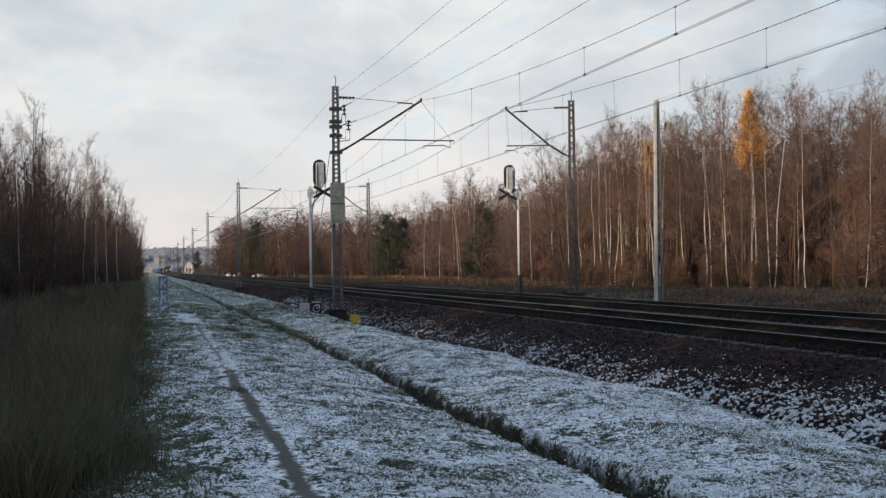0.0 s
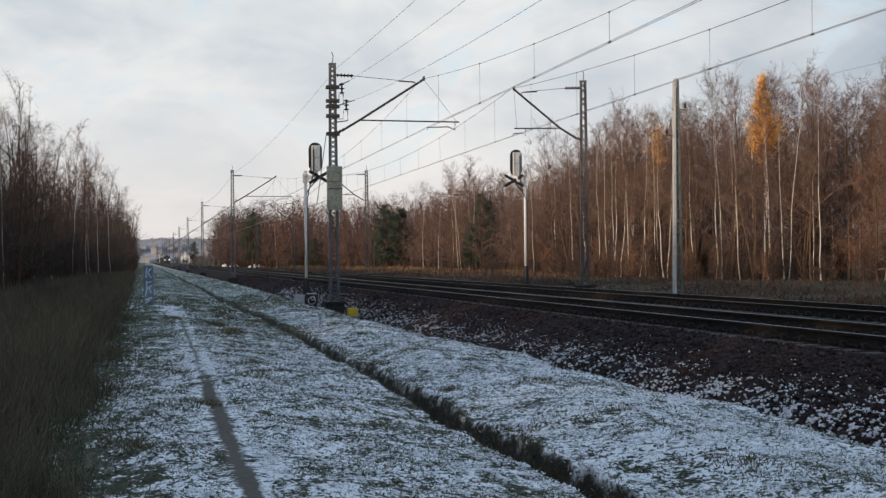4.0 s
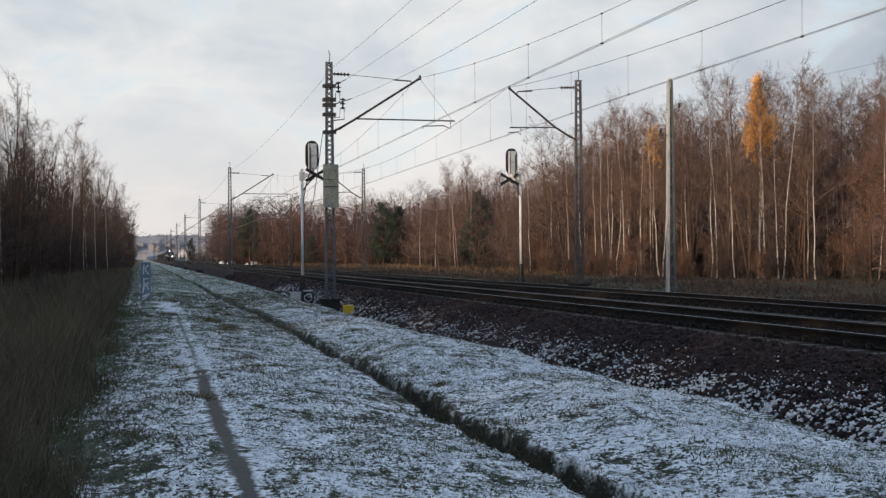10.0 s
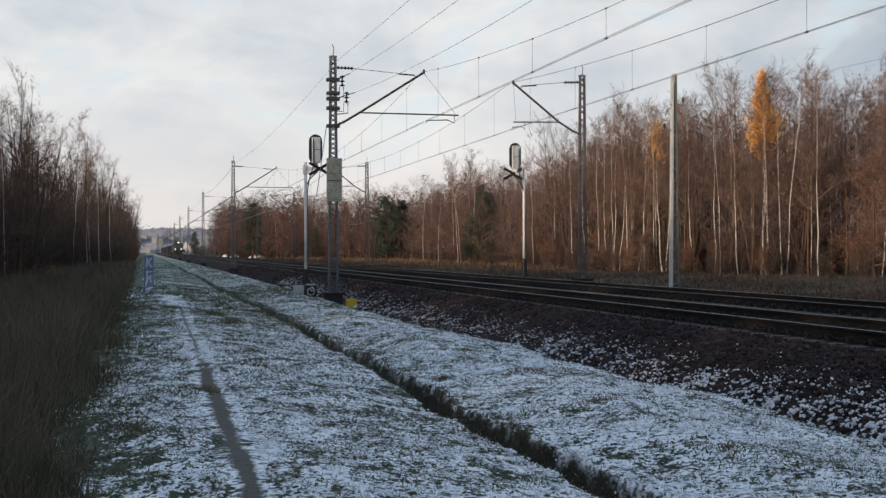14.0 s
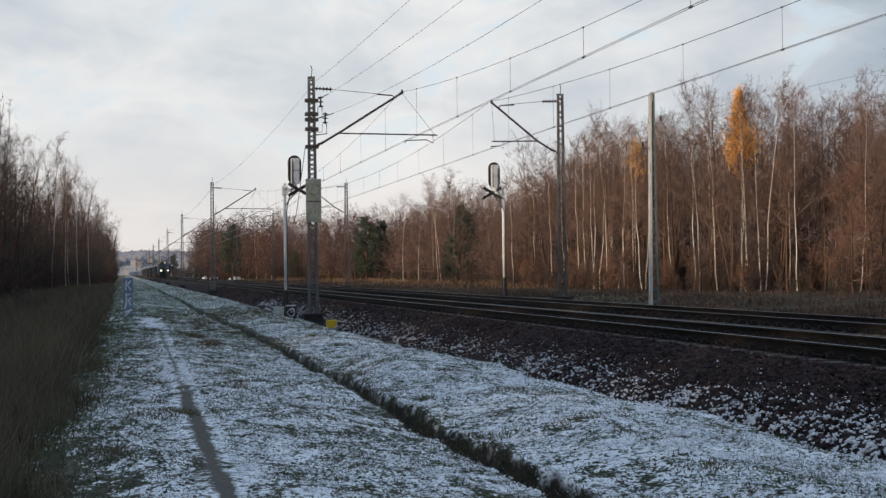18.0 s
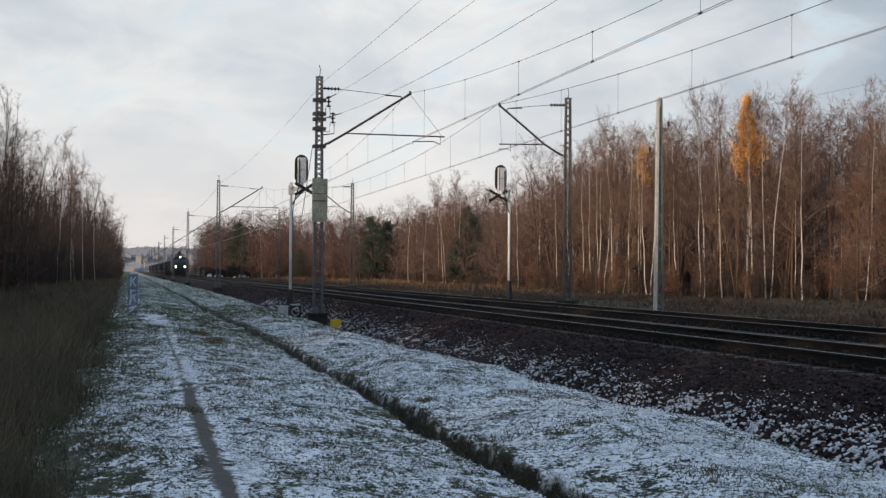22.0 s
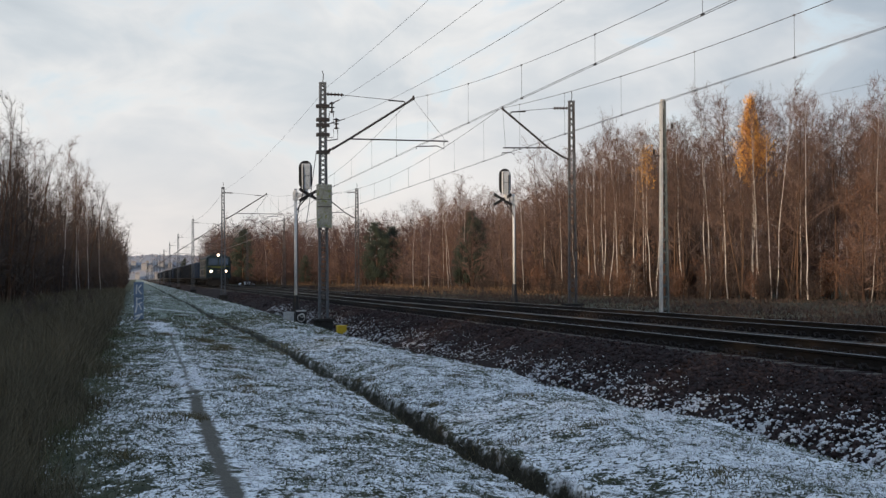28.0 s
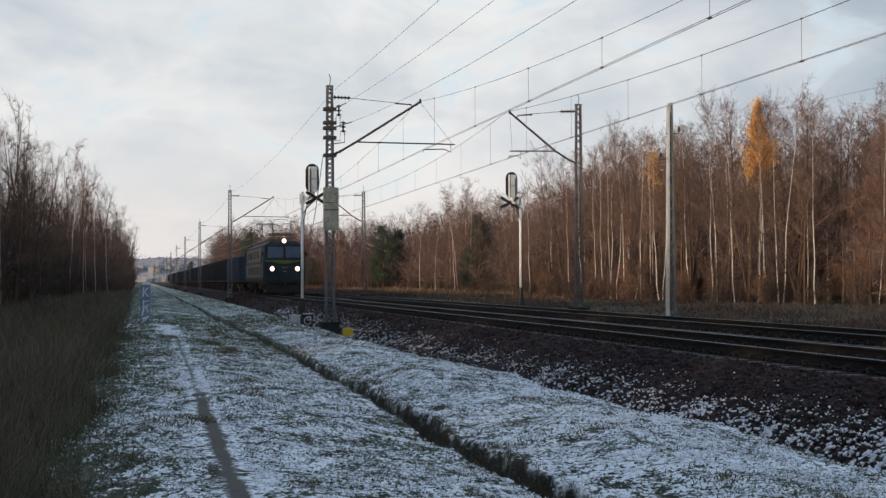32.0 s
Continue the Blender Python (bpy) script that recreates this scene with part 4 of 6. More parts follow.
def plant(kind, x, y, size=1.0, turn=0.0, variant=0, group="trees of the wood", lean=0.0):
    """Sets a tree on the ground; the first of each variant is the original itself."""
    src = KINDS[kind][variant % len(KINDS[kind])]
    m = pose(x, y, ground_at(x, y), lean, 0, turn) @ Matrix.Scale(size, 4)
    key = src.name
    if key not in USED:
        USED[key] = src
        src.scale = (size,) * 3
        src.matrix_basis = m
        return tagged(src, group=group)
    ob = copy_thing(src, Matrix.Identity(4))
    ob.matrix_basis = m
    return tagged(ob, group=group)


EDGE_Y = [50, 75, 86, 102, 127, 143, 183, 255, 275, 300, 340, 600, 1000]
EDGE_X = [47, 43.5, 39, 36.5, 38.5, 41, 43, 45, 37, 27, 21, 21, 22]
LEFT_EDGE_Y = [-60, 60, 76, 117, 165, 221, 480, 1000]
LEFT_EDGE_X = [-10.5, -9.5, -8.6, -7.0, -4.6, -3.2, -3.6, -6]


def right_edge(y):
    return float(np.interp(y, EDGE_Y, EDGE_X))


def left_edge(y):
    return float(np.interp(y, LEFT_EDGE_Y, LEFT_EDGE_X))


def woods_right():
    rng = np.random.default_rng(77)
    kinds = ["birch_tree"] * 9 + ["bare_tree"] * 10 + ["grey_tree"] * 6
    # front rows, tree by tree
    y = 58.0
    while y < 420:
        for row in range(3 if y < 200 else 2):
            k = kinds[rng.integers(len(kinds))]
            if y > 128 and rng.uniform() < np.interp(y, [128, 160, 250], [0.3, 0.5, 0.85]):
                k = "bushy_tree" if rng.uniform() < 0.55 else "maroon_tree"
            elif y < 92 and rng.uniform() < 0.55:
                k = "bushy_tree" if rng.uniform() < 0.5 else "bare_tree"
            h = rng.uniform(0.80, 1.06) * np.interp(y, [128, 140, 170, 190], [1.0, 0.86, 0.86, 1.0]) * np.interp(y, [60, 85, 105, 330, 360, 420], [0.88, 0.92, 1.0, 1.0, 1.2, 1.3])
            plant(k, right_edge(y) + row * 2.6 + rng.normal(0, 0.9), y + rng.normal(0, 1.2), h, rng.uniform(0, 360), rng.integers(9), "trees of the wood beyond the tracks", rng.normal(0, 1.5))
        y += rng.uniform(1.9, 3.0) * (1 if y < 130 else 1.8)
    for k in range(60):
        y = 62 + 240 * rng.uniform() ** 1.3
        plant("leafless_shrub", right_edge(y) - 2.0 + rng.uniform(0, 4), y, rng.uniform(0.5, 1.2), rng.uniform(0, 360), rng.integers(3), "shrubs at the wood's edge")
    for _ in range(34):
        y = 70 + 75 * rng.uniform()
        plant("rusty_bush", right_edge(y) + rng.uniform(0, 5), y, rng.uniform(0.6, 1.25), rng.uniform(0, 360), 0, "rusty-leaved bushes at the wood's edge")
    for y, d, s, k in ((90, 0, 0.9, "rusty_bush"), (98, -0.5, 1.2, "rusty_bush"), (104, 0.5, 1.1, "rusty_bush"), (118, 0.5, 1.0, "rusty_bush"), (128, -1, 1.0, "rusty_bush"), (137, -0.5, 1.3, "rusty_bush"), (150, 0, 0.75, "rusty_oak"), (190, -1, 0.7, "rusty_oak"), (275, 0, 0.95, "rusty_oak"), (296, 0, 1.1, "rusty_oak"), (318, -1, 1.1, "rusty_oak"), (264, 0, 0.9, "rusty_oak")):
        plant(k, right_edge(y) + d, y, s, y * 50, 0, "rusty-leaved trees at the wood's edge")
    # birches standing forward of the rest
    for n, (x, y, size, lean) in enumerate(((36.5, 110.0, 0.86, 3), (36.4, 107.7, 0.84, -2), (36.1, 105.1, 0.9, 1), (36.0, 103.4, 0.82, -3), (36.0, 101.1, 0.93, -4), (36.2, 99.9, 0.88, 4), (36.4, 99.0, 0.9, -1), (36.6, 97.5, 0.88, 1), (36.9, 95.9, 0.8, 3), (37.9, 89.4, 1.0, 1), (38.0, 88.7, 1.0, -2), (38.3, 86.4, 0.95, 1), (39.0, 84.5, 0.92, -1), (39.2, 84.1, 0.95, 1), (39.3, 83.8, 0.9, 3), (39.7, 82.8, 0.95, -1), (39.8, 82.4, 0.98, -2), (37.4, 120.3, 0.8, 2), (36.9, 114.8, 0.8, -2), (37.5, 92.0, 0.9, -3), (40.8, 80.0, 0.9, 2))):
        plant("birch_tree", x, y, size, n * 97, n, "trees of the wood beyond the tracks", lean)
    # a pale clump farther along
    for x, y, size in ((41.2, 176, 0.86), (41.6, 184, 1.0), (42.0, 188, 1.05), (42.2, 192, 0.95), (42.8, 205, 0.84)):
        plant("birch_tree", x, y, size, x * 700, int(y), "trees of the wood beyond the tracks", 2)
    for _ in range(60):
        yy = rng.uniform(80, 150)
        if _ % 2:
            plant("rusty_bush", right_edge(yy) - 1.8 + rng.uniform(0, 2), yy, rng.uniform(0.4, 0.8), rng.uniform(0, 360), 0, "rusty-leaved bushes at the wood's edge")
        plant("leafless_shrub", right_edge(yy) - 1.5 + rng.uniform(0, 3), yy, rng.uniform(0.45, 0.9), rng.uniform(0, 360), rng.integers(3), "shrubs at the wood's edge")
    plant("rusty_oak", 39.6, 71.0, 0.74, 30, 0, "rusty-leaved trees at the wood's edge")
    plant("golden_birch", 39.8, 86.0, 0.85, 20, 0, "trees of the wood beyond the tracks")
    plant("yellowing_birch", 35.9, 94.0, 0.815, 120, 0, "trees of the wood beyond the tracks")
    for x, y, s in ((40.2, 236, 1.0), (43.4, 179, 0.86), (40.8, 174, 0.55), (22.9, 309, 1.1), (43.2, 239, 0.95), (33.4, 282, 0.55), (44.6, 184, 0.95)):
        plant("pine_tree", x, y, s, x * 70, 0, "pines among the bare trees")
    # taller trees rising over the far part of the wood
    for k, x, y, size in (("bare_tree", 43.2, 186.5, 1.12), ("bare_tree", 44.1, 190, 1.02), ("birch_tree", 42.4, 183, 0.98), ("maroon_tree", 42.5, 262, 1.12), ("maroon_tree", 38.2, 274, 1.1), ("maroon_tree", 30.5, 291, 1.15)):
        plant(k, x, y, size, x * 90, 1, "trees of the wood beyond the tracks")


def woods_left():
    rng = np.random.default_rng(78)
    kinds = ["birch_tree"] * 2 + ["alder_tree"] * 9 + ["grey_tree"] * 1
    # trees up to about y = 60 are out of view, added to shade the ground
    y = -45.0
    while y < 420:
        for row in range(2):
            k = kinds[rng.integers(len(kinds))]
            plant(k, left_edge(y) - row * 2.6 - rng.uniform(0, 1.4), y + rng.normal(0, 1.0), rng.uniform(0.78, 1.05), rng.uniform(0, 360), rng.integers(9), "trees of the wood beside the path", rng.normal(0, 2))
        y += rng.uniform(2.6, 4.2) * (1 if y < 160 else 2.0)
    for x, y, s in ((-4.8, 147, 0.95), (-4.05, 164, 0.9), (-6.4, 126, 1.0), (-5.6, 139, 0.85)):
        plant("birch_tree", x, y, s, y * 70, int(y), "trees of the wood beside the path", 3)
    for x, y, s in ((-8.5, 98, 1.1), (-9.4, 104, 1.1), (-8.7, 90, 1.0), (-8.2, 108, 1.02)):
        plant("alder_tree", x, y, s, y * 40, int(y), "trees of the wood beside the path", 2)
    for _ in range(34):
        y = 14 + 60 * rng.uniform()
        plant("leafless_shrub", -1.6 - 4.5 * rng.uniform(), y, rng.uniform(0.2, 0.42), rng.uniform(0, 360), rng.integers(3), "dead weeds in the tall grass")
    for k in range(90):
        y = -30 + 330 * rng.uniform() ** 1.1
        plant("leafless_shrub", left_edge(y) + 1.2 - rng.uniform(0, 3.5), y, rng.uniform(0.7, 1.45), rng.uniform(0, 360), rng.integers(3), "shrubs at the wood's edge")


woods_right()
woods_left()


def thicket(name, label, mat, places, kinds, seed, bark="bark"):
    """The wood behind its edge, where trees cannot be told apart: crowns and stems in one mesh."""
    for src_part, m in (("trunks", bark), ("crowns", mat)):
        V, F, k0 = [], [], 0
        rng = np.random.default_rng(seed)
        for x, y, s in places:
            src = KINDS[kinds[rng.integers(len(kinds))]]
            src = src[rng.integers(len(src))]
            me = src.data if src_part == "trunks" else src.children[0].data
            co = np.empty(len(me.vertices) * 3, dtype=np.float32)
            me.vertices.foreach_get("co", co)
            co = co.reshape(-1, 3) * s
            a = rng.uniform(0, 6.28)
            co = np.column_stack([co[:, 0] * math.cos(a) - co[:, 1] * math.sin(a) + x, co[:, 0] * math.sin(a) + co[:, 1] * math.cos(a) + y, co[:, 2] + ground_at(x, y)])
            tri = np.empty(len(me.loops), dtype=np.int32)
            me.loops.foreach_get("vertex_index", tri)
            tri = tri.reshape(-1, len(me.polygons[0].vertices))
            V.append(co), F.append(tri + k0)
            k0 += len(co)
        ob = new(name, fast_mesh(name, np.concatenate(V), np.concatenate(F), M[m]))
        tagged(ob, label, "woodland", kind="stuff")


def fill_woods():
    rng = np.random.default_rng(79)
    right = []
    bushy = []
    for _ in range(190):
        y = 125 + 260 * rng.uniform()
        bushy.append((right_edge(y) + 2 + 18 * rng.uniform(), y, rng.uniform(0.62, 1.25)))
    for _ in range(60):
        y = rng.uniform(300, 432)
        bushy.append((right_edge(y) + rng.uniform(0, 14), y, rng.uniform(1.0, 1.4)))
    for j, (tone, word) in enumerate((("twig_red", "red-brown"), ("twig_maroon", "dark maroon"), ("twig_grey", "grey-brown"))):
        clump = [p for p in bushy if int((p[1] * 0.055 + p[0] * 0.09) % 3) == j]
        thicket("bushy_woodland", "dense " + word + " crowns of the far wood", tone, clump, ["half_bushy"], 35 + j)
    for _ in range(380):
        y = 55 + 280 * rng.uniform() ** 1.3
        right.append((right_edge(y) + 5 + 22 * rng.uniform() ** 1.3, y, rng.uniform(0.88, 1.1)))
    for _ in range(50):
        y = rng.uniform(335, 430)
        right.append((right_edge(y) + rng.uniform(0, 20), y, rng.uniform(0.9, 1.2)))
    for _ in range(200):
        y = rng.uniform(54, 140)
        right.append((right_edge(y) + rng.uniform(4, 34), y, rng.uniform(0.82, 1.02)))
    thicket("birchwood_beyond_tracks", "white birch stems and russet twigs behind the wood's edge", "twig", right[::3], ["half_tree"], 5, "birch")
    thicket("woodland_beyond_tracks", "dense bare woodland behind the wood's edge", "twig_red", [p for k, p in enumerate(right) if k % 3], ["half_tree"], 25)
    grey = []
    for _ in range(150):
        y = rng.uniform(46, 90)
        grey.append((right_edge(y) + rng.uniform(3, 30), y, rng.uniform(0.78, 0.97)))
    thicket("grey_woodland_beyond_tracks", "dense purplish-grey bare wood behind the edge", "twig_grey", grey, ["half_tree"], 26)
    deep = []
    for _ in range(170):
        y = 55 + 320 * rng.uniform() ** 1.1
        deep.append((right_edge(y) + rng.uniform(18, 45), y, rng.uniform(0.8, 1.05)))
    # left side: mostly unseen trees, added to hold back the low sun
    for _ in range(300):
        deep.append((-16 - 50 * rng.uniform(), rng.uniform(-110, 380), rng.uniform(0.75, 1.0)))
    for _ in range(250):
        y = rng.uniform(20, 420)
        deep.append((left_edge(y) - rng.uniform(8, 34), y, rng.uniform(0.75, 0.98)))
    for _ in range(330):
        deep.append((rng.uniform(-42, -11), rng.uniform(-85, 62), rng.uniform(0.7, 0.95)))
    thicket("deep_woodland", "depth of the bare woods, with unseen trees added to block the sun", "twig_grey", deep, ["rough_tree"], 15)
    left = []
    for _ in range(170):
        y = -45 + 470 * rng.uniform()
        left.append((left_edge(y) - 5 - rng.uniform(0, 14), y, rng.uniform(0.8, 1.0)))
    for _ in range(70):
        y = rng.uniform(400, 1000)
        left.append((left_edge(y) - rng.uniform(0, 12), y, rng.uniform(0.8, 1.1)))
    # the plants beside the path all take the twig colour that holds their shade
    thicket("woodland_beside_path", "dense bare woodland beside the path", "twig_shade", left, ["half_tree"], 6)
    brush = []
    for _ in range(260):
        y = 56 + 280 * rng.uniform() ** 1.2
        brush.append((right_edge(y) + rng.uniform(0, 14), y, rng.uniform(0.7, 1.5)))
    for _ in range(300):
        y = -40 + 460 * rng.uniform() ** 0.9
        brush.append((left_edge(y) - rng.uniform(-0.5, 8), y, rng.uniform(0.8, 1.7)))
    # mostly unseen brush, added to keep sun spots off path and track
    for _ in range(620):
        brush.append((rng.uniform(-34, -9.5), rng.uniform(-85, 190), rng.uniform(1.0, 2.0)))
    for _ in range(240):
        y = 56 + 300 * rng.uniform() ** 1.2
        brush.append((right_edge(y) + rng.uniform(2, 24), y, rng.uniform(0.9, 1.7)))
    foot = []
    for _ in range(230):
        y = 60 + 120 * rng.uniform() ** 1.2
        foot.append((right_edge(y) - rng.uniform(-0.5, 3.5), y, rng.uniform(0.22, 0.5)))
    # the dark heath colour stands for the shade along the wood's foot
    thicket("brush_at_the_wood", "low brush along the foot of the wood, shade in its colour", "heath", foot, ["rough_shrub"], 16, "heath")
    inner = []
    for _ in range(150):
        y = rng.uniform(80, 185)
        inner.append((right_edge(y) + rng.uniform(2, 32), y, rng.uniform(0.3, 0.62)))
    # dark maroon here paints in the deep shade between the stems
    thicket("young_growth", "young bare growth between the stems of the wood", "twig_maroon", inner, ["half_bushy"], 10)
    bushes = []
    for _ in range(130):
        y = -30 + 420 * rng.uniform() ** 1.2
        bushes.append((left_edge(y) - rng.uniform(-0.3, 6), y, rng.uniform(0.32, 0.62)))
    thicket("bushes_beside_path", "dense bare bushes under the trees beside the path, shade in their colour", "twig_shade", bushes, ["half_bushy"], 14)
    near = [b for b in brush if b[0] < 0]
    thicket("undergrowth_beside_path", "leafless undergrowth, shade in its colour, much of it unseen and added to block sun", "twig_shade", near, ["rough_shrub"], 7)
    thicket("undergrowth", "leafless undergrowth of thin stems", "twig_grey", [b for b in brush if b[0] > 0], ["rough_shrub"], 8)
    # low growth along the line past the wood's end
    low = [(rng.uniform(19, 34), rng.uniform(430, 1000), rng.uniform(0.6, 1.3)) for _ in range(90)]
    thicket("low_growth", "low bare bushes along the line far off", "twig_grey", low, ["rough_shrub"], 9)


fill_woods()
for source in ROUGH:
    for o in (*source.children, source):
        bpy.data.objects.remove(o)


# ---- grass ----
def blades(rng, x, y, height, width, lean, mat, name, label):
    n = len(x)
    b = np.column_stack([x, y, ground_z(x, y) - 0.01])
    d = np.column_stack([rng.normal(0, lean, n), rng.normal(0, lean, n), np.ones(n)]) * height[:, None]
    a = rng.uniform(0, math.pi, n)
    w = np.column_stack([np.cos(a), np.sin(a), np.zeros(n)]) * width[:, None]
    mid = b + d * 0.55
    tip = b + d + np.column_stack([rng.normal(0, 0.25, n), rng.normal(0, 0.25, n), np.zeros(n)]) * height[:, None]
    v = np.stack([b - w, b + w, mid + w * 0.7, mid - w * 0.7, tip], 1).reshape(-1, 3)
    k = 5 * np.arange(n)[:, None]
    f = np.concatenate([k + np.array([[0, 1, 2]]), k + np.array([[0, 2, 3]]), k + np.array([[3, 2, 4]])])
    return tagged(new(name, fast_mesh(name, v, f, M[mat])), label, "grass", kind="stuff")


def build_clods():
    """Snow caught on the turf and bare turf between, in small uneven clods."""
    rng = np.random.default_rng(92)
    for name, mat, label, n, sign, lo, hi in (
            ("snow_clods", "snow", "thin snow caught in small clods on the grass", 120000, 1, 0.007, 0.022),
            ("turf_clods", "turf", "small green-brown clods of bare turf between the snow", 60000, -1, 0.006, 0.017)):
        y = 5.6 + 50 * rng.uniform(0, 1, n) ** 1.75
        x = rng.uniform(-1.3, 6.8, n)
        patch = field(x, y * 0.6, 0.10, 51) + 0.8 * field(x, y * 0.5, 0.30, 52) + 0.6 * field(x, y * 0.4, 1.1, 53) - 1.2
        patch += 0.16 * np.clip(x - 0.6, -1.4, 0.3)
        far = np.interp(y, [22, 40], [0, 0.12]) if sign < 0 else 0
        keep = (sign * patch - far + rng.normal(0, 0.16, n) > np.interp(y, [9, 25, 56], (0.08, 0.16, 0.30) if sign > 0 else (0.10, 0.12, 0.12)) + (x < 3.3) * sign * np.interp(y, [18, 35], [0, 0.14])) & (np.abs(x - ditch_x(y)) > 0.2) & (np.abs(x - 0.615 - 0.0078 * y) > (0.16 if sign > 0 else 0.2))
        x, y = x[keep], y[keep]
        s = rng.uniform(lo, hi, len(x)) * np.interp(y, [9, 50], [0.9, 1.5])
        v, f = lumps(rng, np.column_stack([x, y, ground_z(x, y) + s * 0.25]), s, 0.7)
        tagged(new(name, fast_mesh(name, v, f, M[mat])), label, "snow" if sign > 0 else "turf", kind="stuff")


build_clods()


def build_grass():
    rng = np.random.default_rng(91)
    n = 76000
    y = 7 + 140 * rng.uniform(0, 1, n) ** 2.2
    x = np.interp(y, [6, 8.6, 9.5, 14, 40, 70, 150], [-1.4, -0.95, -0.62, -0.64, -0.82, -0.9, -1.6]) - np.abs(rng.normal(0, 2.6, n)) + 0.25 * np.sin(y * 0.8) + 0.12 * np.sin(y * 2.9)
    keep = x > -9
    x, y = x[keep], y[keep]
    h = rng.uniform(0.45, 1.05, len(x)) * np.clip((-0.4 - x) / 0.9, 0.25, 1)
    blades(rng, x, y, h, np.full(len(x), 0.005) * np.interp(y, [8, 60, 150], [0.8, 2.2, 4.0]), 0.26, "straw", "tall_grass", "tall withered brown grass between the path and the wood")
    n = 270000
    y = 5.6 + 62 * rng.uniform(0, 1, n) ** 1.7
    x = rng.uniform(-1.4, 7.0, n)
    clump = 2.4 * (field(x, y, 0.16, 61) - 0.5) + 2.0 * (field(x, y, 0.7, 62) - 0.5)
    keep = (clump + rng.normal(0, 0.4, n) > 0.25) & (np.abs(x - 0.615 - 0.0078 * y) > 0.15 + 0.07 * rng.uniform(0, 1, n)) & (np.abs(x - ditch_x(y)) > 0.12)
    x, y = x[keep], y[keep]
    blades(rng, x, y, rng.uniform(0.018, 0.052, len(x)) * np.where(rng.uniform(0, 1, len(x)) < 0.04, 2.2, 1.0), np.full(len(x), 0.0028) * np.interp(y, [8, 60], [1, 4]), 0.8, "greengrass", "short_grass", "short frosted grass poking through thin snow")
    n = 170000
    y = 5.6 + 47 * rng.uniform(0, 1, n) ** 1.65
    x = rng.uniform(-0.9, 7.0, n)
    clump = 2.2 * (field(x, y * 0.7, 0.12, 64) - 0.5) + 1.4 * (field(x, y * 0.5, 0.5, 65) - 0.5)
    keep = (clump + rng.normal(0, 0.3, n) > 0.25) & (np.abs(x - 0.615 - 0.0078 * y) > 0.16 + 0.06 * rng.uniform(0, 1, n)) & (np.abs(x - ditch_x(y)) > 0.18)
    x, y = x[keep], y[keep]
    blades(rng, x, y, rng.uniform(0.012, 0.040, len(x)), np.full(len(x), 0.003) * np.interp(y, [8, 60], [1, 4]), 0.9, "frost", "frosted_blades", "grass blades white with hoarfrost")
    # coarse frosted grass farther along
    n = 44000
    y = 50 + 150 * rng.uniform(0, 1, n) ** 1.5
    x = rng.uniform(-1.5, 6.9, n)
    keep = (field(x, y * 0.2, 0.35, 71) + field(x, y * 0.2, 1.2, 72) + rng.normal(0, 0.2, n) > 1.0) & (np.abs(x - ditch_x(y)) > 0.2)
    x, y = x[keep], y[keep]
    blades(rng, x, y, rng.uniform(0.03, 0.11, len(x)), np.full(len(x), 0.014), 0.7, "rimegrass", "far_grass", "coarse frosted grass farther along the path")
    n = 15000
    y = 50 + 150 * rng.uniform(0, 1, n) ** 1.5
    x = rng.uniform(-1.2, 6.9, n)
    keep = (field(x, y * 0.2, 0.35, 73) + field(x, y * 0.2, 1.2, 74) + rng.normal(0, 0.2, n) > 1.12 + 0.16 * (x < 3.3)) & (np.abs(x - ditch_x(y)) > 0.25)
    x, y = x[keep], y[keep]
    s = rng.uniform(0.015, 0.045, len(x))
    v, f = lumps(rng, np.column_stack([x, y, ground_z(x, y) + s * 0.3]), s, 0.8)
    tagged(new("far_snow_clods", fast_mesh("far_snow_clods", v, f, M["snow"])), "patchy snow on the grass farther along the path", "snow", kind="stuff")
    # a streak of drifted snow along the path
    n = 2600
    x, y = 0.78 + rng.normal(0, 0.14, n), 46.5 + rng.normal(0, 2.6, n)
    x = x + (y - 46.5) * -0.03 + 0.12 * np.sin(y * 1.7)
    s = rng.uniform(0.012, 0.04, n)
    v, f = lumps(rng, np.column_stack([x, y, ground_z(x, y) + s * 0.4]), s, 0.7)
    tagged(new("snow_streak", fast_mesh("snow_streak", v, f, M["snow"])), "streak of drifted snow along the trodden path", "snow", kind="stuff")
    n = 1100
    y = rng.normal(22.6, 0.9, n)
    x = 0.79 + 0.16 * rng.choice([-1, 1], n) + rng.normal(0, 0.05, n) + 0.05 * np.sin(y * 4)
    s = rng.uniform(0.008, 0.026, n)
    v, f = lumps(rng, np.column_stack([x, y, ground_z(x, y) + s * 0.3]), s, 0.6)
    tagged(new("trampled_snow", fast_mesh("trampled_snow", v, f, M["snow"])), "trampled snow where the path narrows to a rut", "snow", kind="stuff")
    # ragged tufts on the lip of the ditch and scattered over the field
    n = 5000
    y = 9 + 60 * rng.uniform(0, 1, n) ** 1.6
    x = ditch_x(y) + rng.choice([-0.17, 0.17], n) + rng.normal(0, 0.04, n)
    blades(rng, x, y, rng.uniform(0.025, 0.065, n), np.full(n, 0.004) * np.interp(y, [8, 60], [1, 2.5]), 0.8, "straw", "ditch_grass", "withered grass hanging over the ditch's edges")
    cx, cy = rng.uniform(-0.6, 6.0, 70), 11 + 50 * rng.uniform(0, 1, 70) ** 1.1
    k = rng.integers(0, 70, 8000)
    x, y = cx[k] + rng.normal(0, 0.14, 8000) * (0.5 + k % 4 * 0.3), cy[k] + rng.normal(0, 0.2, 8000) * (0.5 + k % 3 * 0.4)
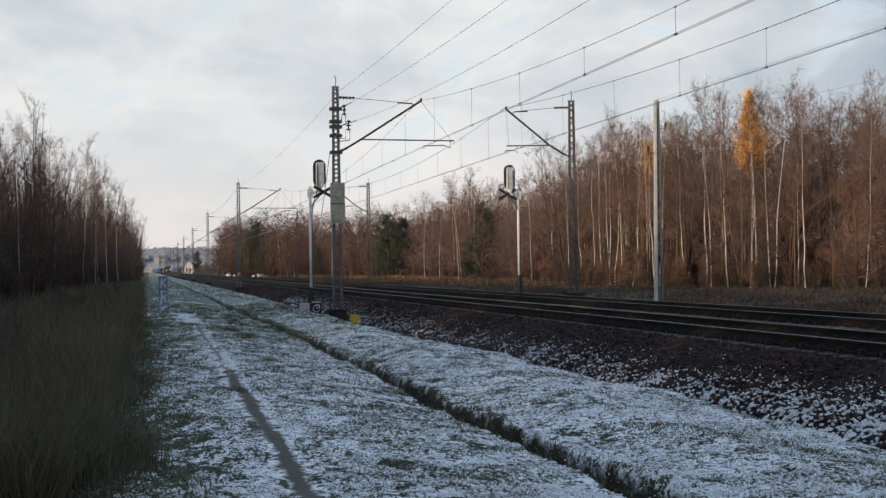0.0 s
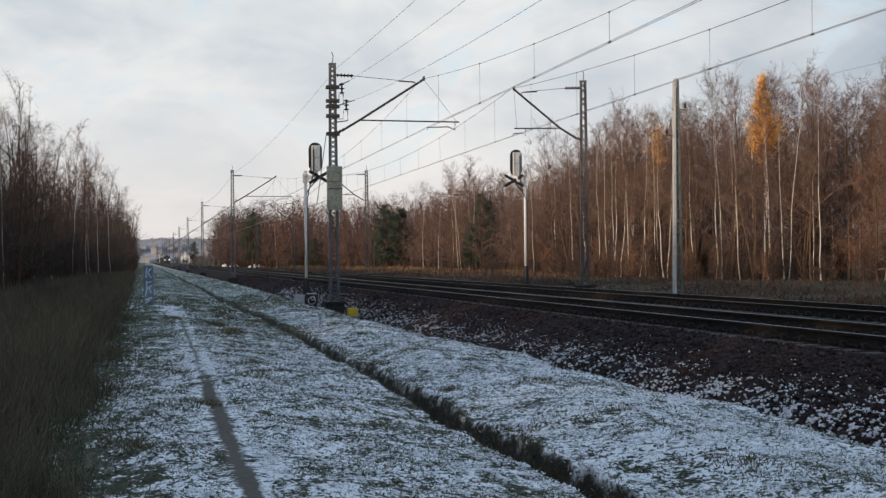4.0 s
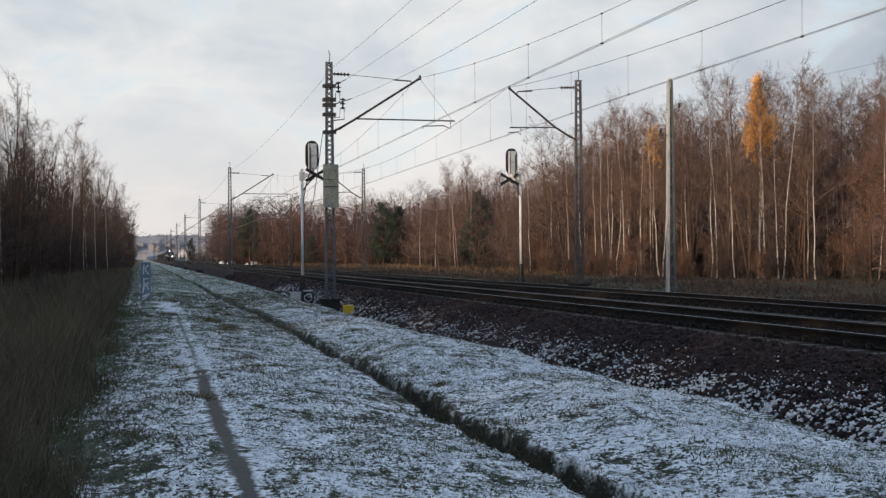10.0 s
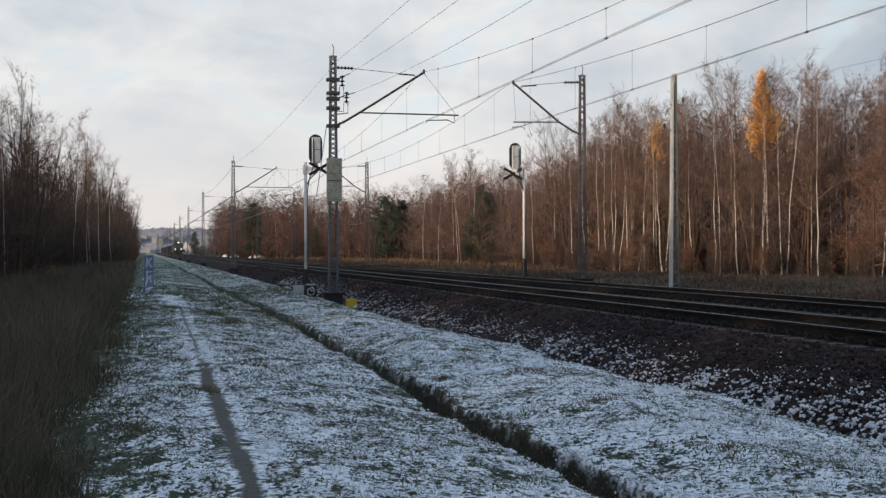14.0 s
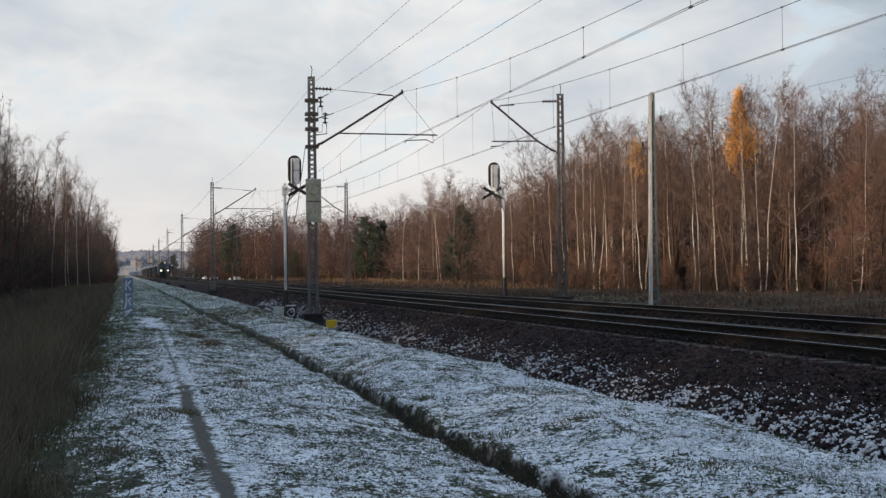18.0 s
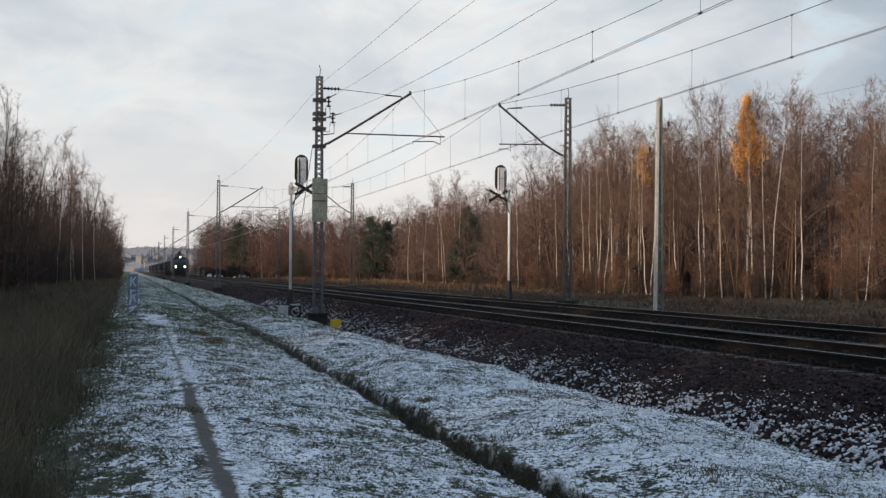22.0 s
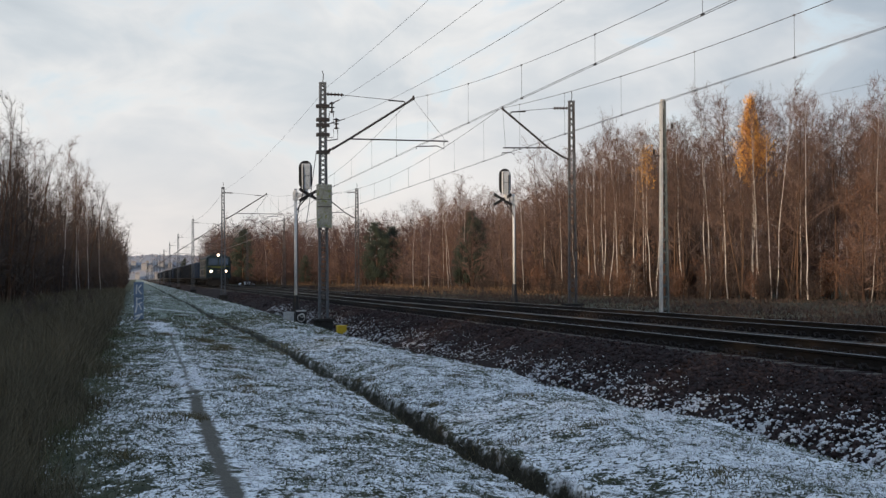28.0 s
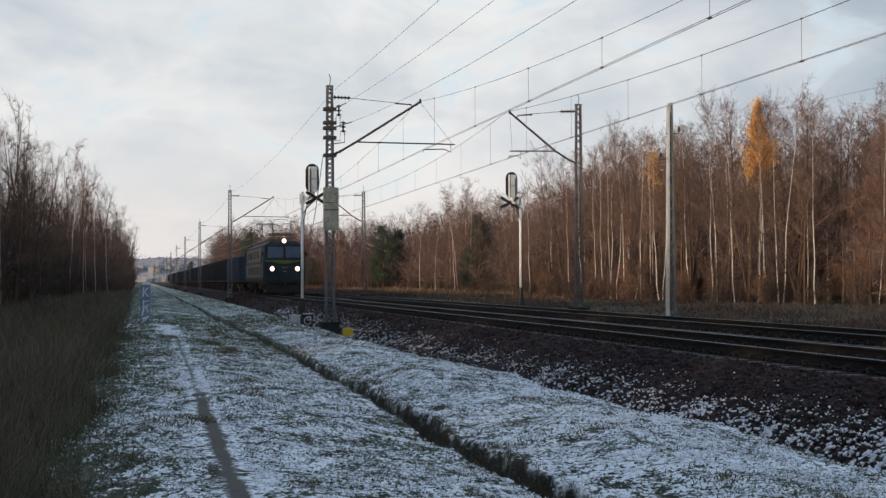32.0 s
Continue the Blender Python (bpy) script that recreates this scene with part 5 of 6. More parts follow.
    blades(rng, x, y, rng.uniform(0.03, 0.10, 8000), np.full(8000, 0.004) * np.interp(y, [8, 60], [1, 3]), 0.5, "tuft", "grass_tufts", "scattered tufts of yellowed grass in the snow")
    n = 9000
    y = 6 + 40 * rng.uniform(0, 1, n) ** 1.6
    x = -0.85 + rng.normal(0, 0.35, n)
    keep = field(x, y, 0.25, 81) + rng.normal(0, 0.2, n) > 0.42
    x, y = x[keep], y[keep]
    blades(rng, x, y, rng.uniform(0.05, 0.22, len(x)) * np.clip(0.9 - 0.6 * (x + 0.5), 0.35, 1.3), np.full(len(x), 0.0035) * np.interp(y, [8, 46], [1, 2.5]), 0.6, "greengrass", "margin_grass", "uneven green-brown grass between the tall grass and the snow")
    n = 900
    k = rng.integers(0, 5, n)
    x = np.array([1.82, 1.70, 2.05, 1.55, 4.64])[k] + rng.normal(0, 0.13, n)
    y = np.array([31.7, 36.0, 33.6, 20.6, 10.7])[k] + rng.normal(0, 0.28, n)
    blades(rng, x, y, rng.uniform(0.05, 0.16, n) * np.where(k < 3, 1.0, 0.5), np.full(n, 0.006), 0.5, "tuft", "yellow_tufts", "larger tufts of yellowed grass beside the path")
    n = 76000
    y = 32 + 245 * rng.uniform(0, 1, n) ** 1.6
    x = rng.uniform(17.8, 42, n)
    rise = np.clip(0.5 + 0.5 * np.sin(x * 0.9 + 2 * np.sin(y * 0.21)) * np.sin(y * 0.37 + x * 0.3), 0.1, 1)
    keep = x < np.interp(y, EDGE_Y, EDGE_X) + 2
    x, y, rise = x[keep], y[keep], rise[keep]
    blades(rng, x, y, rng.uniform(0.10, 0.45, len(x)) * rise, np.full(len(x), 0.019), 0.7, "heath", "rough_growth", "low dead brown growth between the tracks and the wood")
    n = 11000
    y = 105 + 190 * rng.uniform(0, 1, n)
    x = 21 + (np.interp(y, EDGE_Y, EDGE_X) - 20) * rng.uniform(0, 1, n) ** 0.5
    keep = np.sin(x * 0.7 + np.sin(y * 0.11) * 2) + np.sin(y * 0.23) + rng.normal(0, 0.5, n) > 0.55
    x, y = x[keep], y[keep]
    blades(rng, x, y, rng.uniform(0.15, 0.75, len(x)), np.full(len(x), 0.020), 0.45, "hay", "golden_grass", "golden dry grass in front of the wood")


build_grass()


# ---- signals, poles, posts ----
def oval(cx, z0, z1, w, y0, y1, n=8):
    """An upright plate with round ends, of width w, between y0 and y1."""
    r = w / 2
    out = [(cx + r * math.cos(a), z1 - r + r * math.sin(a)) for a in (math.pi * k / n for k in range(n + 1))]
    out += [(cx - r * math.cos(a), z0 + r - r * math.sin(a)) for a in (math.pi * k / n for k in range(n + 1))]
    return Shape().extrude(out, y0, y1)


def build_signal(x, y, s, label, up=0.0):
    """A block signal out of use, seen from its back: s is the side on which the head hangs."""
    root = thing("railway_signal", pose(x, y, up), label, "railway signal", "block signals beside the tracks")
    z0 = (-0.28 if x < 8 else 0.1) - up
    part("pole", Shape().tube([(0, 0, z0 + 1.0), (0, 0, 5.32)], 0.062, 10), M["white"], root, "white painted steel pole", True)
    part("pole_foot", Shape().lathe((0, 0, z0), (0, 0, 1), [(0, 0.2), (0.4, 0.19), (0.55, 0.14), (1.1, 0.11), (1.15, 0.07)], 10), M["black"], root, "black painted pole foot")
    head = part("backboard", oval(s * 0.42, 5.28, 6.5, 0.56, -0.02, 0.02), M["black"], root, "black oval signal backboard")
    part("housing", Shape().box(s * 0.42 - 0.17, s * 0.42 + 0.19, -0.24, -0.02, 5.30, 6.36, bevel=0.03), M["greybox"], head, "pale grey lamp housing")
    part("housing_door", Shape().box(s * 0.42 - 0.10, s * 0.42 + 0.16, -0.255, -0.24, 5.36, 5.82).box(s * 0.42 - 0.10, s * 0.42 + 0.16, -0.255, -0.24, 5.86, 6.30), M["greybox"], head)
    part("seam", Shape().box(s * 0.42 - 0.135, s * 0.42 - 0.115, -0.258, -0.238, 5.32, 6.32).box(s * 0.42 - 0.1, s * 0.42 + 0.16, -0.26, -0.254, 5.835, 5.85), M["black"], head)
    part("bracket", Shape().box(min(0, s * 0.5), max(0, s * 0.5), -0.10, 0.02, 5.02, 5.12).lathe((s * 0.42, -0.1, 5.05), (0, 0, 1), [(0, 0.07), (0.2, 0.1), (0.28, 0.06)], 8).tube([(0, -0.05, 4.9), (s * 0.42, -0.1, 5.1)], 0.035, 6).box(-0.11, 0.11, -0.1, 0.08, 4.82, 5.2), M["white"], root, "white head bracket")
    for a in (1, -1):
        m = pose(s * 0.57, -0.17 - 0.025 * a, 5.05, 0, 30 * a, 0)
        part("cross_board", Shape().box(-0.5, 0.5, -0.01, 0.01, -0.065, 0.065, m), M["black"], root, "black cross board of a signal out of use")
    m = pose(s * 0.24, -0.21, 5.05, 0, -30 * s * 0, 0)
    part("white_stripe", Shape().box(-0.2, 0.14, -0.005, 0.005, -0.045, 0.045, m), M["white"], root)
    part("brace", Shape().tube([(0.0, 0, 4.3), (s * 0.16, -0.02, 4.6), (s * 0.48, -0.08, 4.95)], 0.028, 6), M["tube"], root)
    part("cable", Shape().tube([(s * 0.3, -0.27, 6.2), (s * 0.31, -0.27, 5.2), (s * 0.15, -0.1, 4.6), (0.07, -0.02, 4.1), (0.075, 0, 1.2)], 0.022, 5), M["tube"], root)
    return root


SIGNAL = build_signal(6.5, 58.3, 1, "white-poled block signal with a black oval head, crossed out of use")
build_signal(17.2, 62.9, -1, "white-poled block signal, crossed out of use, beyond the far track", 0.13)


def build_trackside():
    # relay boxes at the signal's foot
    root = thing("relay_box", pose(6.12, 57.6, ground_at(6.12, 57.6)), "pale grey concrete relay box on the bank", "relay box")
    part("body", Shape().box(-0.2, 0.2, -0.2, 0.2, -0.05, 0.36, bevel=0.02), M["concrete"], root)
    part("lid", Shape().box(-0.22, 0.22, -0.22, 0.22, 0.36, 0.41, bevel=0.01), M["concrete"], root)
    root = thing("cable_cabinet", pose(6.62, 57.6, ground_at(6.62, 57.6)), "black steel cable cabinet with a white painted emblem", "cable cabinet")
    part("body", Shape().box(-0.22, 0.22, -0.18, 0.18, -0.05, 0.62, bevel=0.02), M["black"], root)
    ring = Shape()
    for cx, cz, r in ((0.0, 0.3, 0.15), (0.05, 0.4, 0.08)):
        ring.tube([(cx + r * math.cos(a), -0.187, cz + r * math.sin(a)) for a in (k * math.pi / 6 for k in range(13))], 0.014, 4, False)
    ring.box(-0.2, 0.2, -0.19, -0.184, 0.56, 0.6)
    part("emblem", ring, M["white"], root, "white painted strokes")
    # yellow marker by the mast
    root = thing("yellow_box", pose(7.0, 48.5, ground_at(7.0, 48.5)), "small yellow trackside box", "trackside box")
    part("body", Shape().box(-0.17, 0.17, -0.15, 0.15, 0, 0.26, bevel=0.03), M["yellow"], root)
    part("lid", Shape().box(-0.185, 0.185, -0.165, 0.165, 0.26, 0.30, bevel=0.015), M["yellow"], root)
    # lattice concrete pole beyond the tracks
    px, py = 18.9, 48.3
    root = thing("concrete_pole", pose(px, py, 0), "tall pale concrete lattice pole with two wire brackets", "utility pole")
    z0 = ground_at(px, py) - 0.2
    # left leg in the pale concrete, right leg in the copy coloured as shaded
    for s, mat in ((-1, "concrete"), (1, "pole_shade")):
        leg, v = Shape(), []
        for z, c, w in ((z0, 0.135, 0.045 if s < 0 else 0.035), (8.0, 0.055, 0.035)):
            v += [(s * c - w, -0.09, z), (s * c + w, -0.09, z), (s * c + w, 0.09, z), (s * c - w, 0.09, z)]
        leg.add(v, [(0, 1, 5, 4), (1, 2, 6, 5), (2, 3, 7, 6), (3, 0, 4, 7), (3, 2, 1, 0), (4, 5, 6, 7)])
        part("pole_leg", leg, M[mat], root)
    for k in range(18):
        z = 0.35 + 0.42 * k
        c = 0.135 - 0.08 * (z - z0) / (8 - z0)
        part("rung", Shape().box(-c + 0.02, c, -0.06, 0.06, z, z + 0.09), M["pole_shade"], root)
    part("pole_head", Shape().box(-0.075, 0.075, -0.07, 0.07, 7.75, 8.08, bevel=0.02), M["concrete"], root)
    for s, z in ((1, 6.95), (-1, 6.0)):
        part("wire_bracket", Shape().tube([(-0.15 * s, 0, z), (0.36 * s, 0, z), (0.36 * s, 0, z + 0.08)], 0.022, 5), M["tube"], root)
        part("pin_insulator", Shape().lathe((0.36 * s, 0, z + 0.05), (0, 0, 1), [(0, 0.03), (0.08, 0.05), (0.16, 0.045), (0.22, 0.02)], 8), M["insulator"], root)
    for dx, z, rise, sag in ((0.0, 8.06, 0.6, 0.25), (0.36, 7.17, 0.1, 0.57)):
        line = Shape().tube(sagged((px + dx, py, z), (px + dx + 0.3, py - 52, z + rise), sag), 0.004, 4, False)
        tagged(part("line_wire", line, M["wire"]), "thin wire strung between the concrete poles", "overhead wire", "overhead lines")
    # blue marker post by the path
    qx, qy = 0.085, 55.2
    root = thing("marker_post", pose(qx, qy, ground_at(qx, qy)), "blue concrete marker post smeared with white", "marker post")
    part("shaft", Shape().box(-0.185, 0.185, -0.12, 0.12, -0.3, 1.48, bevel=0.02), M["bluepost"], root)
    for x, z, a, w, h in ((-0.08, 1.20, 4, 0.05, 0.36), (0.03, 1.28, 38, 0.045, 0.24), (0.04, 1.10, -36, 0.045, 0.24), (-0.07, 0.70, -3, 0.05, 0.38), (0.03, 0.84, 80, 0.045, 0.18), (0.05, 0.66, 64, 0.045, 0.18), (0.06, 0.52, -24, 0.05, 0.24), (-0.10, 0.40, 12, 0.06, 0.22), (0.0, 0.20, 70, 0.07, 0.30), (-0.05, 0.08, 50, 0.06, 0.26)):
        part("white_smear", Shape().box(-w / 2, w / 2, -0.004, 0.004, -h / 2, h / 2, pose(x, -0.124 - 0.001 * (z * 10 % 3), z, 0, a, 0)), M["white"], root, "white painted stroke")


build_trackside()


# ---- train ----
M.update(
    loco_green=material("dark_blue_green_loco_paint", (0.017, 0.030, 0.037), (0.011, 0.020, 0.026), 1.5, 0.6, fine=12.0, wear=(0.04, 0.037, 0.035), wear_at=0.68, spec=0.15),
    loco_cream=material("dusty_tan_loco_paint", (0.108, 0.100, 0.088), (0.074, 0.070, 0.062), 1.5, 0.6, fine=10.0, wear=(0.07, 0.06, 0.05), wear_at=0.58),
    loco_grey=material("grimy_olive_loco_paint", (0.098, 0.094, 0.078), (0.066, 0.064, 0.054), 1.5, 0.6, fine=10.0, wear=(0.05, 0.046, 0.04), wear_at=0.58),
    loco_stripe=material("yellow_green_stripe", (0.064, 0.080, 0.020), (0.045, 0.058, 0.016), 2.0, 0.6),
    loco_red=material("red_brown_roof_frame", (0.075, 0.030, 0.024), (0.05, 0.022, 0.02), 3.0, 0.7),
    loco_roof=material("sooty_roof", (0.055, 0.052, 0.050), (0.030, 0.028, 0.028), 1.5, 0.8),
    underframe=material("oily_underframe", (0.020, 0.019, 0.019), (0.012, 0.011, 0.011), 3.0, 0.8),
    loco_glass=material("cab_glass", (0.030, 0.048, 0.080), (0.022, 0.036, 0.060), 1.0, 0.08, spec=0.45),
    lamp=glow("headlamp", (1.0, 0.90, 0.72), 45.0),
    # weak warm glow that imitates the lens halo round a lit lamp
    lamp_halo=glow("lamp_halo_glow", (1.0, 0.64, 0.38), 2.2),
    wagon_blue=material("faded_blue_wagon", (0.020, 0.040, 0.080), (0.015, 0.027, 0.052), 0.8, 0.7, fine=6.0, wear=(0.045, 0.035, 0.03), wear_at=0.60),
    wagon_brown=material("sooty_blue_wagon", (0.018, 0.025, 0.038), (0.013, 0.017, 0.026), 0.8, 0.8, fine=6.0, wear=(0.024, 0.024, 0.026), wear_at=0.58, spec=0.15),
    wagon_black=material("sooty_wagon", (0.022, 0.028, 0.036), (0.015, 0.018, 0.023), 0.8, 0.8, fine=6.0, wear=(0.03, 0.029, 0.028), wear_at=0.62, spec=0.15),
    coal=material("coal_load", (0.014, 0.014, 0.015), (0.02, 0.019, 0.019), 6.0, 0.7, bump=0.8),
)


def wheelset(s, y, r=0.5, up=0.0):
    for x in (-0.75, 0.75):
        s.lathe((x - 0.06, y, r + up), (1, 0, 0), [(0, r), (0.10, r * 0.98), (0.12, r * 0.8)], 14)
    s.tube([(-0.75, y, r + up), (0.75, y, r + up)], 0.08, 6)
    s.box(-0.83, -0.8, y - r * 0.7, y + r * 0.7, r + up - 0.05, r + up + 0.05).box(0.8, 0.83, y - r * 0.7, y + r * 0.7, r + up - 0.05, r + up + 0.05)
    return s


LOCO_WHEELS = []


def build_loco():
    """Six-axle electric locomotive; its space has y to the rear, z from the rail top, the front cab at y = 0."""
    root = thing("electric_locomotive", pose(NEAR, 120, RAIL), "dark green electric locomotive with cream sides and three lit headlamps", "locomotive")
    ln = 18.2
    # body: cross-sections along the length, the noses raked above the waist
    half, waist, eave, roof = 1.55, 2.40, 3.66, 3.95
    def section(y, rake, w=1.0):
        pts = [(-half * w, 1.05), (half * w, 1.05), (half * w, waist), (half * 0.97 * w, eave), (half * 0.62 * w, roof), (-half * 0.62 * w, roof), (-half * 0.97 * w, eave), (-half * w, waist)]
        top = [0, 0, 0, 0.34, 0.62, 0.62, 0.34, 0]
        return [(x, y + rake * k, z) for (x, z), k in zip(pts, top)]
    body = Shape()
    secs = [section(0.0, 1.0, 0.95), section(0.22, 1.0), section(2.9, 0.0), section(ln - 2.9, 0.0), section(ln - 0.28, -1.0), section(ln, -1.0, 0.86)]
    v = [p for s in secs for p in s]
    f = [(a * 8 + k, a * 8 + (k + 1) % 8, a * 8 + 8 + (k + 1) % 8, a * 8 + 8 + k) for a in range(len(secs) - 1) for k in range(8)]
    f += [tuple(range(8)), tuple(range(len(v) - 1, len(v) - 9, -1))]
    body.add(v, f)
    shell = part("body", body, M["loco_green"], root)
    # cream side panels with louvres, door
    for s in (-1, 1):
        x = s * (half + 0.006)
        part("side_panel", Shape().box(min(x, x - s * 0.02), max(x, x - s * 0.02), 0.9, ln - 0.9, 1.3, 2.32), M["loco_cream"], shell, "dusty cream lower side panel")
        part("side_band", Shape().box(min(x, x - s * 0.05), max(x, x - s * 0.05), 2.0, ln - 2.0, 2.5, 3.5), M["loco_grey"], shell, "grimy grey upper side band")
        for k in range(8):
            y = 3.6 + k * 1.45
            part("louvre", Shape().box(x - 0.012, x + 0.012, y, y + 1.1, 1.5, 2.12), M["loco_roof"], shell)
            part("side_window" if k % 2 else "vent_grille", Shape().box(x - 0.014, x + 0.012, y + 0.1, y + 1.0, 2.75, 3.3), M["loco_glass" if k % 2 else "loco_roof"], shell)
        part("cab_door", Shape().box(x - 0.012, x + 0.012, 1.75, 2.4, 1.15, 3.1), M["loco_green"], shell)
        part("handrail", Shape().tube([(x + s * 0.05, 1.68, 1.2), (x + s * 0.05, 1.68, 2.6)], 0.018, 5).tube([(x + s * 0.05, 2.47, 1.2), (x + s * 0.05, 2.47, 2.6)], 0.018, 5), M["loco_stripe"], shell)
    # nose: windscreens, stripe, lamps
    def nose_y(z):
        return 0.34 * (z - waist) / (eave - waist) if z > waist else 0.0
    for s in (-1, 1):
        a, b = sorted((s * 0.09, s * 1.22))
        za, zb = 2.74, 3.56
        sh = Shape().add([(a, nose_y(za) - 0.02, za), (b, nose_y(za) - 0.02, za), (b, nose_y(zb) - 0.02, zb), (a, nose_y(zb) - 0.02, zb), (a, nose_y(za) + 0.03, za), (b, nose_y(za) + 0.03, za), (b, nose_y(zb) + 0.03, zb), (a, nose_y(zb) + 0.03, zb)], [(0, 1, 2, 3), (7, 6, 5, 4), (0, 4, 5, 1), (1, 5, 6, 2), (2, 6, 7, 3), (3, 7, 4, 0)])
        win = part("windscreen", sh, M["loco_glass"], shell, "bluish cab windscreen")
        part("wiper", Shape().tube([(a + 0.5, nose_y(za) - 0.03, za + 0.02), (a + 0.65, nose_y(3.0) - 0.035, 3.0)], 0.012, 4), M["underframe"], win)
        part("headlamp_rim", Shape().lathe((s * 0.92, -0.10, 1.93), (0, 1, 0), [(0, 0.2), (0.02, 0.22), (0.13, 0.22)], 14), M["underframe"], shell)
        part("headlamp", Shape().lathe((s * 0.92, -0.14, 1.93), (0, 1, 0), [(0, 0.04), (0.02, 0.08), (0.05, 0.105), (0.08, 0.105)], 14), M["lamp"], shell, "bright lit headlamp")
        # added glowing ring for the lamp's halo, no part of the lamp
        part("reflector", Shape().lathe((s * 0.92, -0.115, 1.93), (0, 1, 0), [(0, 0.10), (0.005, 0.175), (0.05, 0.175)], 14), M["lamp_halo"], shell)
        part("tail_lamp", Shape().lathe((s * 0.92, -0.05, 1.58), (0, 1, 0), [(0, 0.05), (0.05, 0.08)], 10), M["loco_roof"], shell)
        part("buffer", Shape().lathe((s * 0.875, -0.62, 1.05), (0, 1, 0), [(0, 0.20), (0.04, 0.22), (0.06, 0.09), (0.4, 0.09), (0.42, 0.14), (0.62, 0.14)], 12), M["underframe"], root)
        part("mirror", Shape().box(s * 1.57 - 0.06, s * 1.57 + 0.10, 0.5, 0.56, 2.9, 3.2).tube([(s * 1.4, 0.55, 3.0), (s * 1.52, 0.53, 3.0)], 0.02, 4), M["underframe"], shell)
    part("top_lamp", Shape().lathe((0, 0.40, 3.98), (0, 1, 0), [(0, 0.04), (0.03, 0.09), (0.06, 0.115), (0.1, 0.115)], 14), M["lamp"], shell, "bright lit roof headlamp")
    # the roof lamp gets the same added halo
    part("reflector", Shape().lathe((0, 0.425, 3.98), (0, 1, 0), [(0, 0.1), (0.005, 0.165), (0.05, 0.165)], 14), M["lamp_halo"], shell)
    part("top_lamp_housing", Shape().lathe((0, 0.45, 3.98), (0, 1, 0), [(0, 0.2), (0.5, 0.2), (0.6, 0.1)], 14), M["loco_green"], shell)
    stripe = Shape()
    stripe.box(-1.36, 1.36, -0.03, 0.02, 2.44, 2.56)
    stripe.add([(-1.0, -0.032, 2.44), (1.0, -0.032, 2.44), (0.3, -0.032, 2.30), (-0.3, -0.032, 2.30), (-1.0, -0.01, 2.44), (1.0, -0.01, 2.44), (0.3, -0.01, 2.30), (-0.3, -0.01, 2.30)], [(0, 3, 2, 1), (4, 5, 6, 7), (0, 4, 7, 3), (3, 7, 6, 2), (2, 6, 5, 1), (1, 5, 4, 0)])
    part("nose_stripe", stripe, M["loco_stripe"], shell, "yellow-green stripe across the nose")
    part("nose_plate", Shape().box(-0.2, 0.2, -0.03, 0.0, 1.98, 2.08).box(-0.12, 0.12, -0.035, -0.005, 1.7, 1.78), M["loco_cream"], shell)
    part("hood", Shape().box(-1.3, 1.3, 0.30, 0.62, 3.60, 3.68), M["loco_green"], shell)
    # underframe, plough, bogies
    part("underframe", Shape().box(-1.35, 1.35, 0.0, ln, 0.85, 1.08, bevel=0.03).box(-1.0, 1.0, 6.5, ln - 6.5, 0.4, 0.85), M["underframe"], root)
    part("plough", Shape().extrude([(-0.02, 0.18), (0.3, 0.18), (0.4, 0.8), (0.05, 0.8)], -1.3, 1.3, "x"), M["underframe"], root)
    part("coupling", Shape().tube([(0, 0.0, 1.0), (0, -0.3, 0.98), (0, -0.36, 0.6), (0, -0.3, 0.5)], 0.045, 6), M["underframe"], root)
    for y0 in (1.7, ln - 5.9):
        bog = part("bogie", Shape().box(-1.15, -0.95, y0 - 0.4, y0 + 4.6, 0.55, 0.85).box(0.95, 1.15, y0 - 0.4, y0 + 4.6, 0.55, 0.85).box(-0.95, 0.95, y0 + 1.0, y0 + 1.3, 0.5, 0.8), M["underframe"], root)
        for k in range(3):
            wheels = part("wheelset", wheelset(Shape(), 0, 0.62, -0.62), M["underframe"], bog)
            wheels.location = (0, y0 + 0.3 + 1.75 * k, 0.62)
            LOCO_WHEELS.append(wheels)
            for s in (-1, 1):
                part("axle_box", Shape().box(s * 1.18 - 0.1, s * 1.18 + 0.1, y0 + 0.1 + 1.75 * k, y0 + 0.5 + 1.75 * k, 0.45, 0.8, bevel=0.02), M["underframe"], bog)
    # roof: walkways, resistor housings, pantographs
    part("roof_deck", Shape().box(-0.85, 0.85, 1.6, ln - 1.6, 3.94, 4.02), M["loco_roof"], root)
    for k in range(5):
        part("roof_housing", Shape().box(-0.7, 0.7, 5.0 + 1.7 * k, 6.4 + 1.7 * k, 4.02, 4.28, bevel=0.06), M["loco_roof"], root)
    for y0, up in ((2.6, 0.15), (ln - 3.8, 1.0)):
        pan = part("pantograph", Shape().box(-0.7, 0.7, y0 - 0.6, y0 - 0.5, 4.1, 4.2).box(-0.7, 0.7, y0 + 0.9, y0 + 1.0, 4.1, 4.2), M["tube"], root)
        top = 4.35 + up * 1.4
        fr = Shape()
        for s in (-1, 1):
            knee = (4.2 + top) / 2
            fr.tube([(s * 0.55, y0 - 0.5, 4.2), (s * 0.5, y0 - 0.9 + 0.2 * up, knee), (s * 0.4, y0 + 0.2, top)], 0.028, 5)
            fr.tube([(s * 0.55, y0 + 0.95, 4.2), (s * 0.5, y0 + 1.3 - 0.2 * up, knee), (s * 0.4, y0 + 0.2, top)], 0.028, 5)
        part("pantograph_frame", fr, M["tube"], pan)
        part("collector", Shape().tube([(-0.95, y0 + 0.2, top - 0.12), (-0.7, y0 + 0.2, top + 0.03), (0.7, y0 + 0.2, top + 0.03), (0.95, y0 + 0.2, top - 0.12)], 0.035, 6), M["tube"], pan)
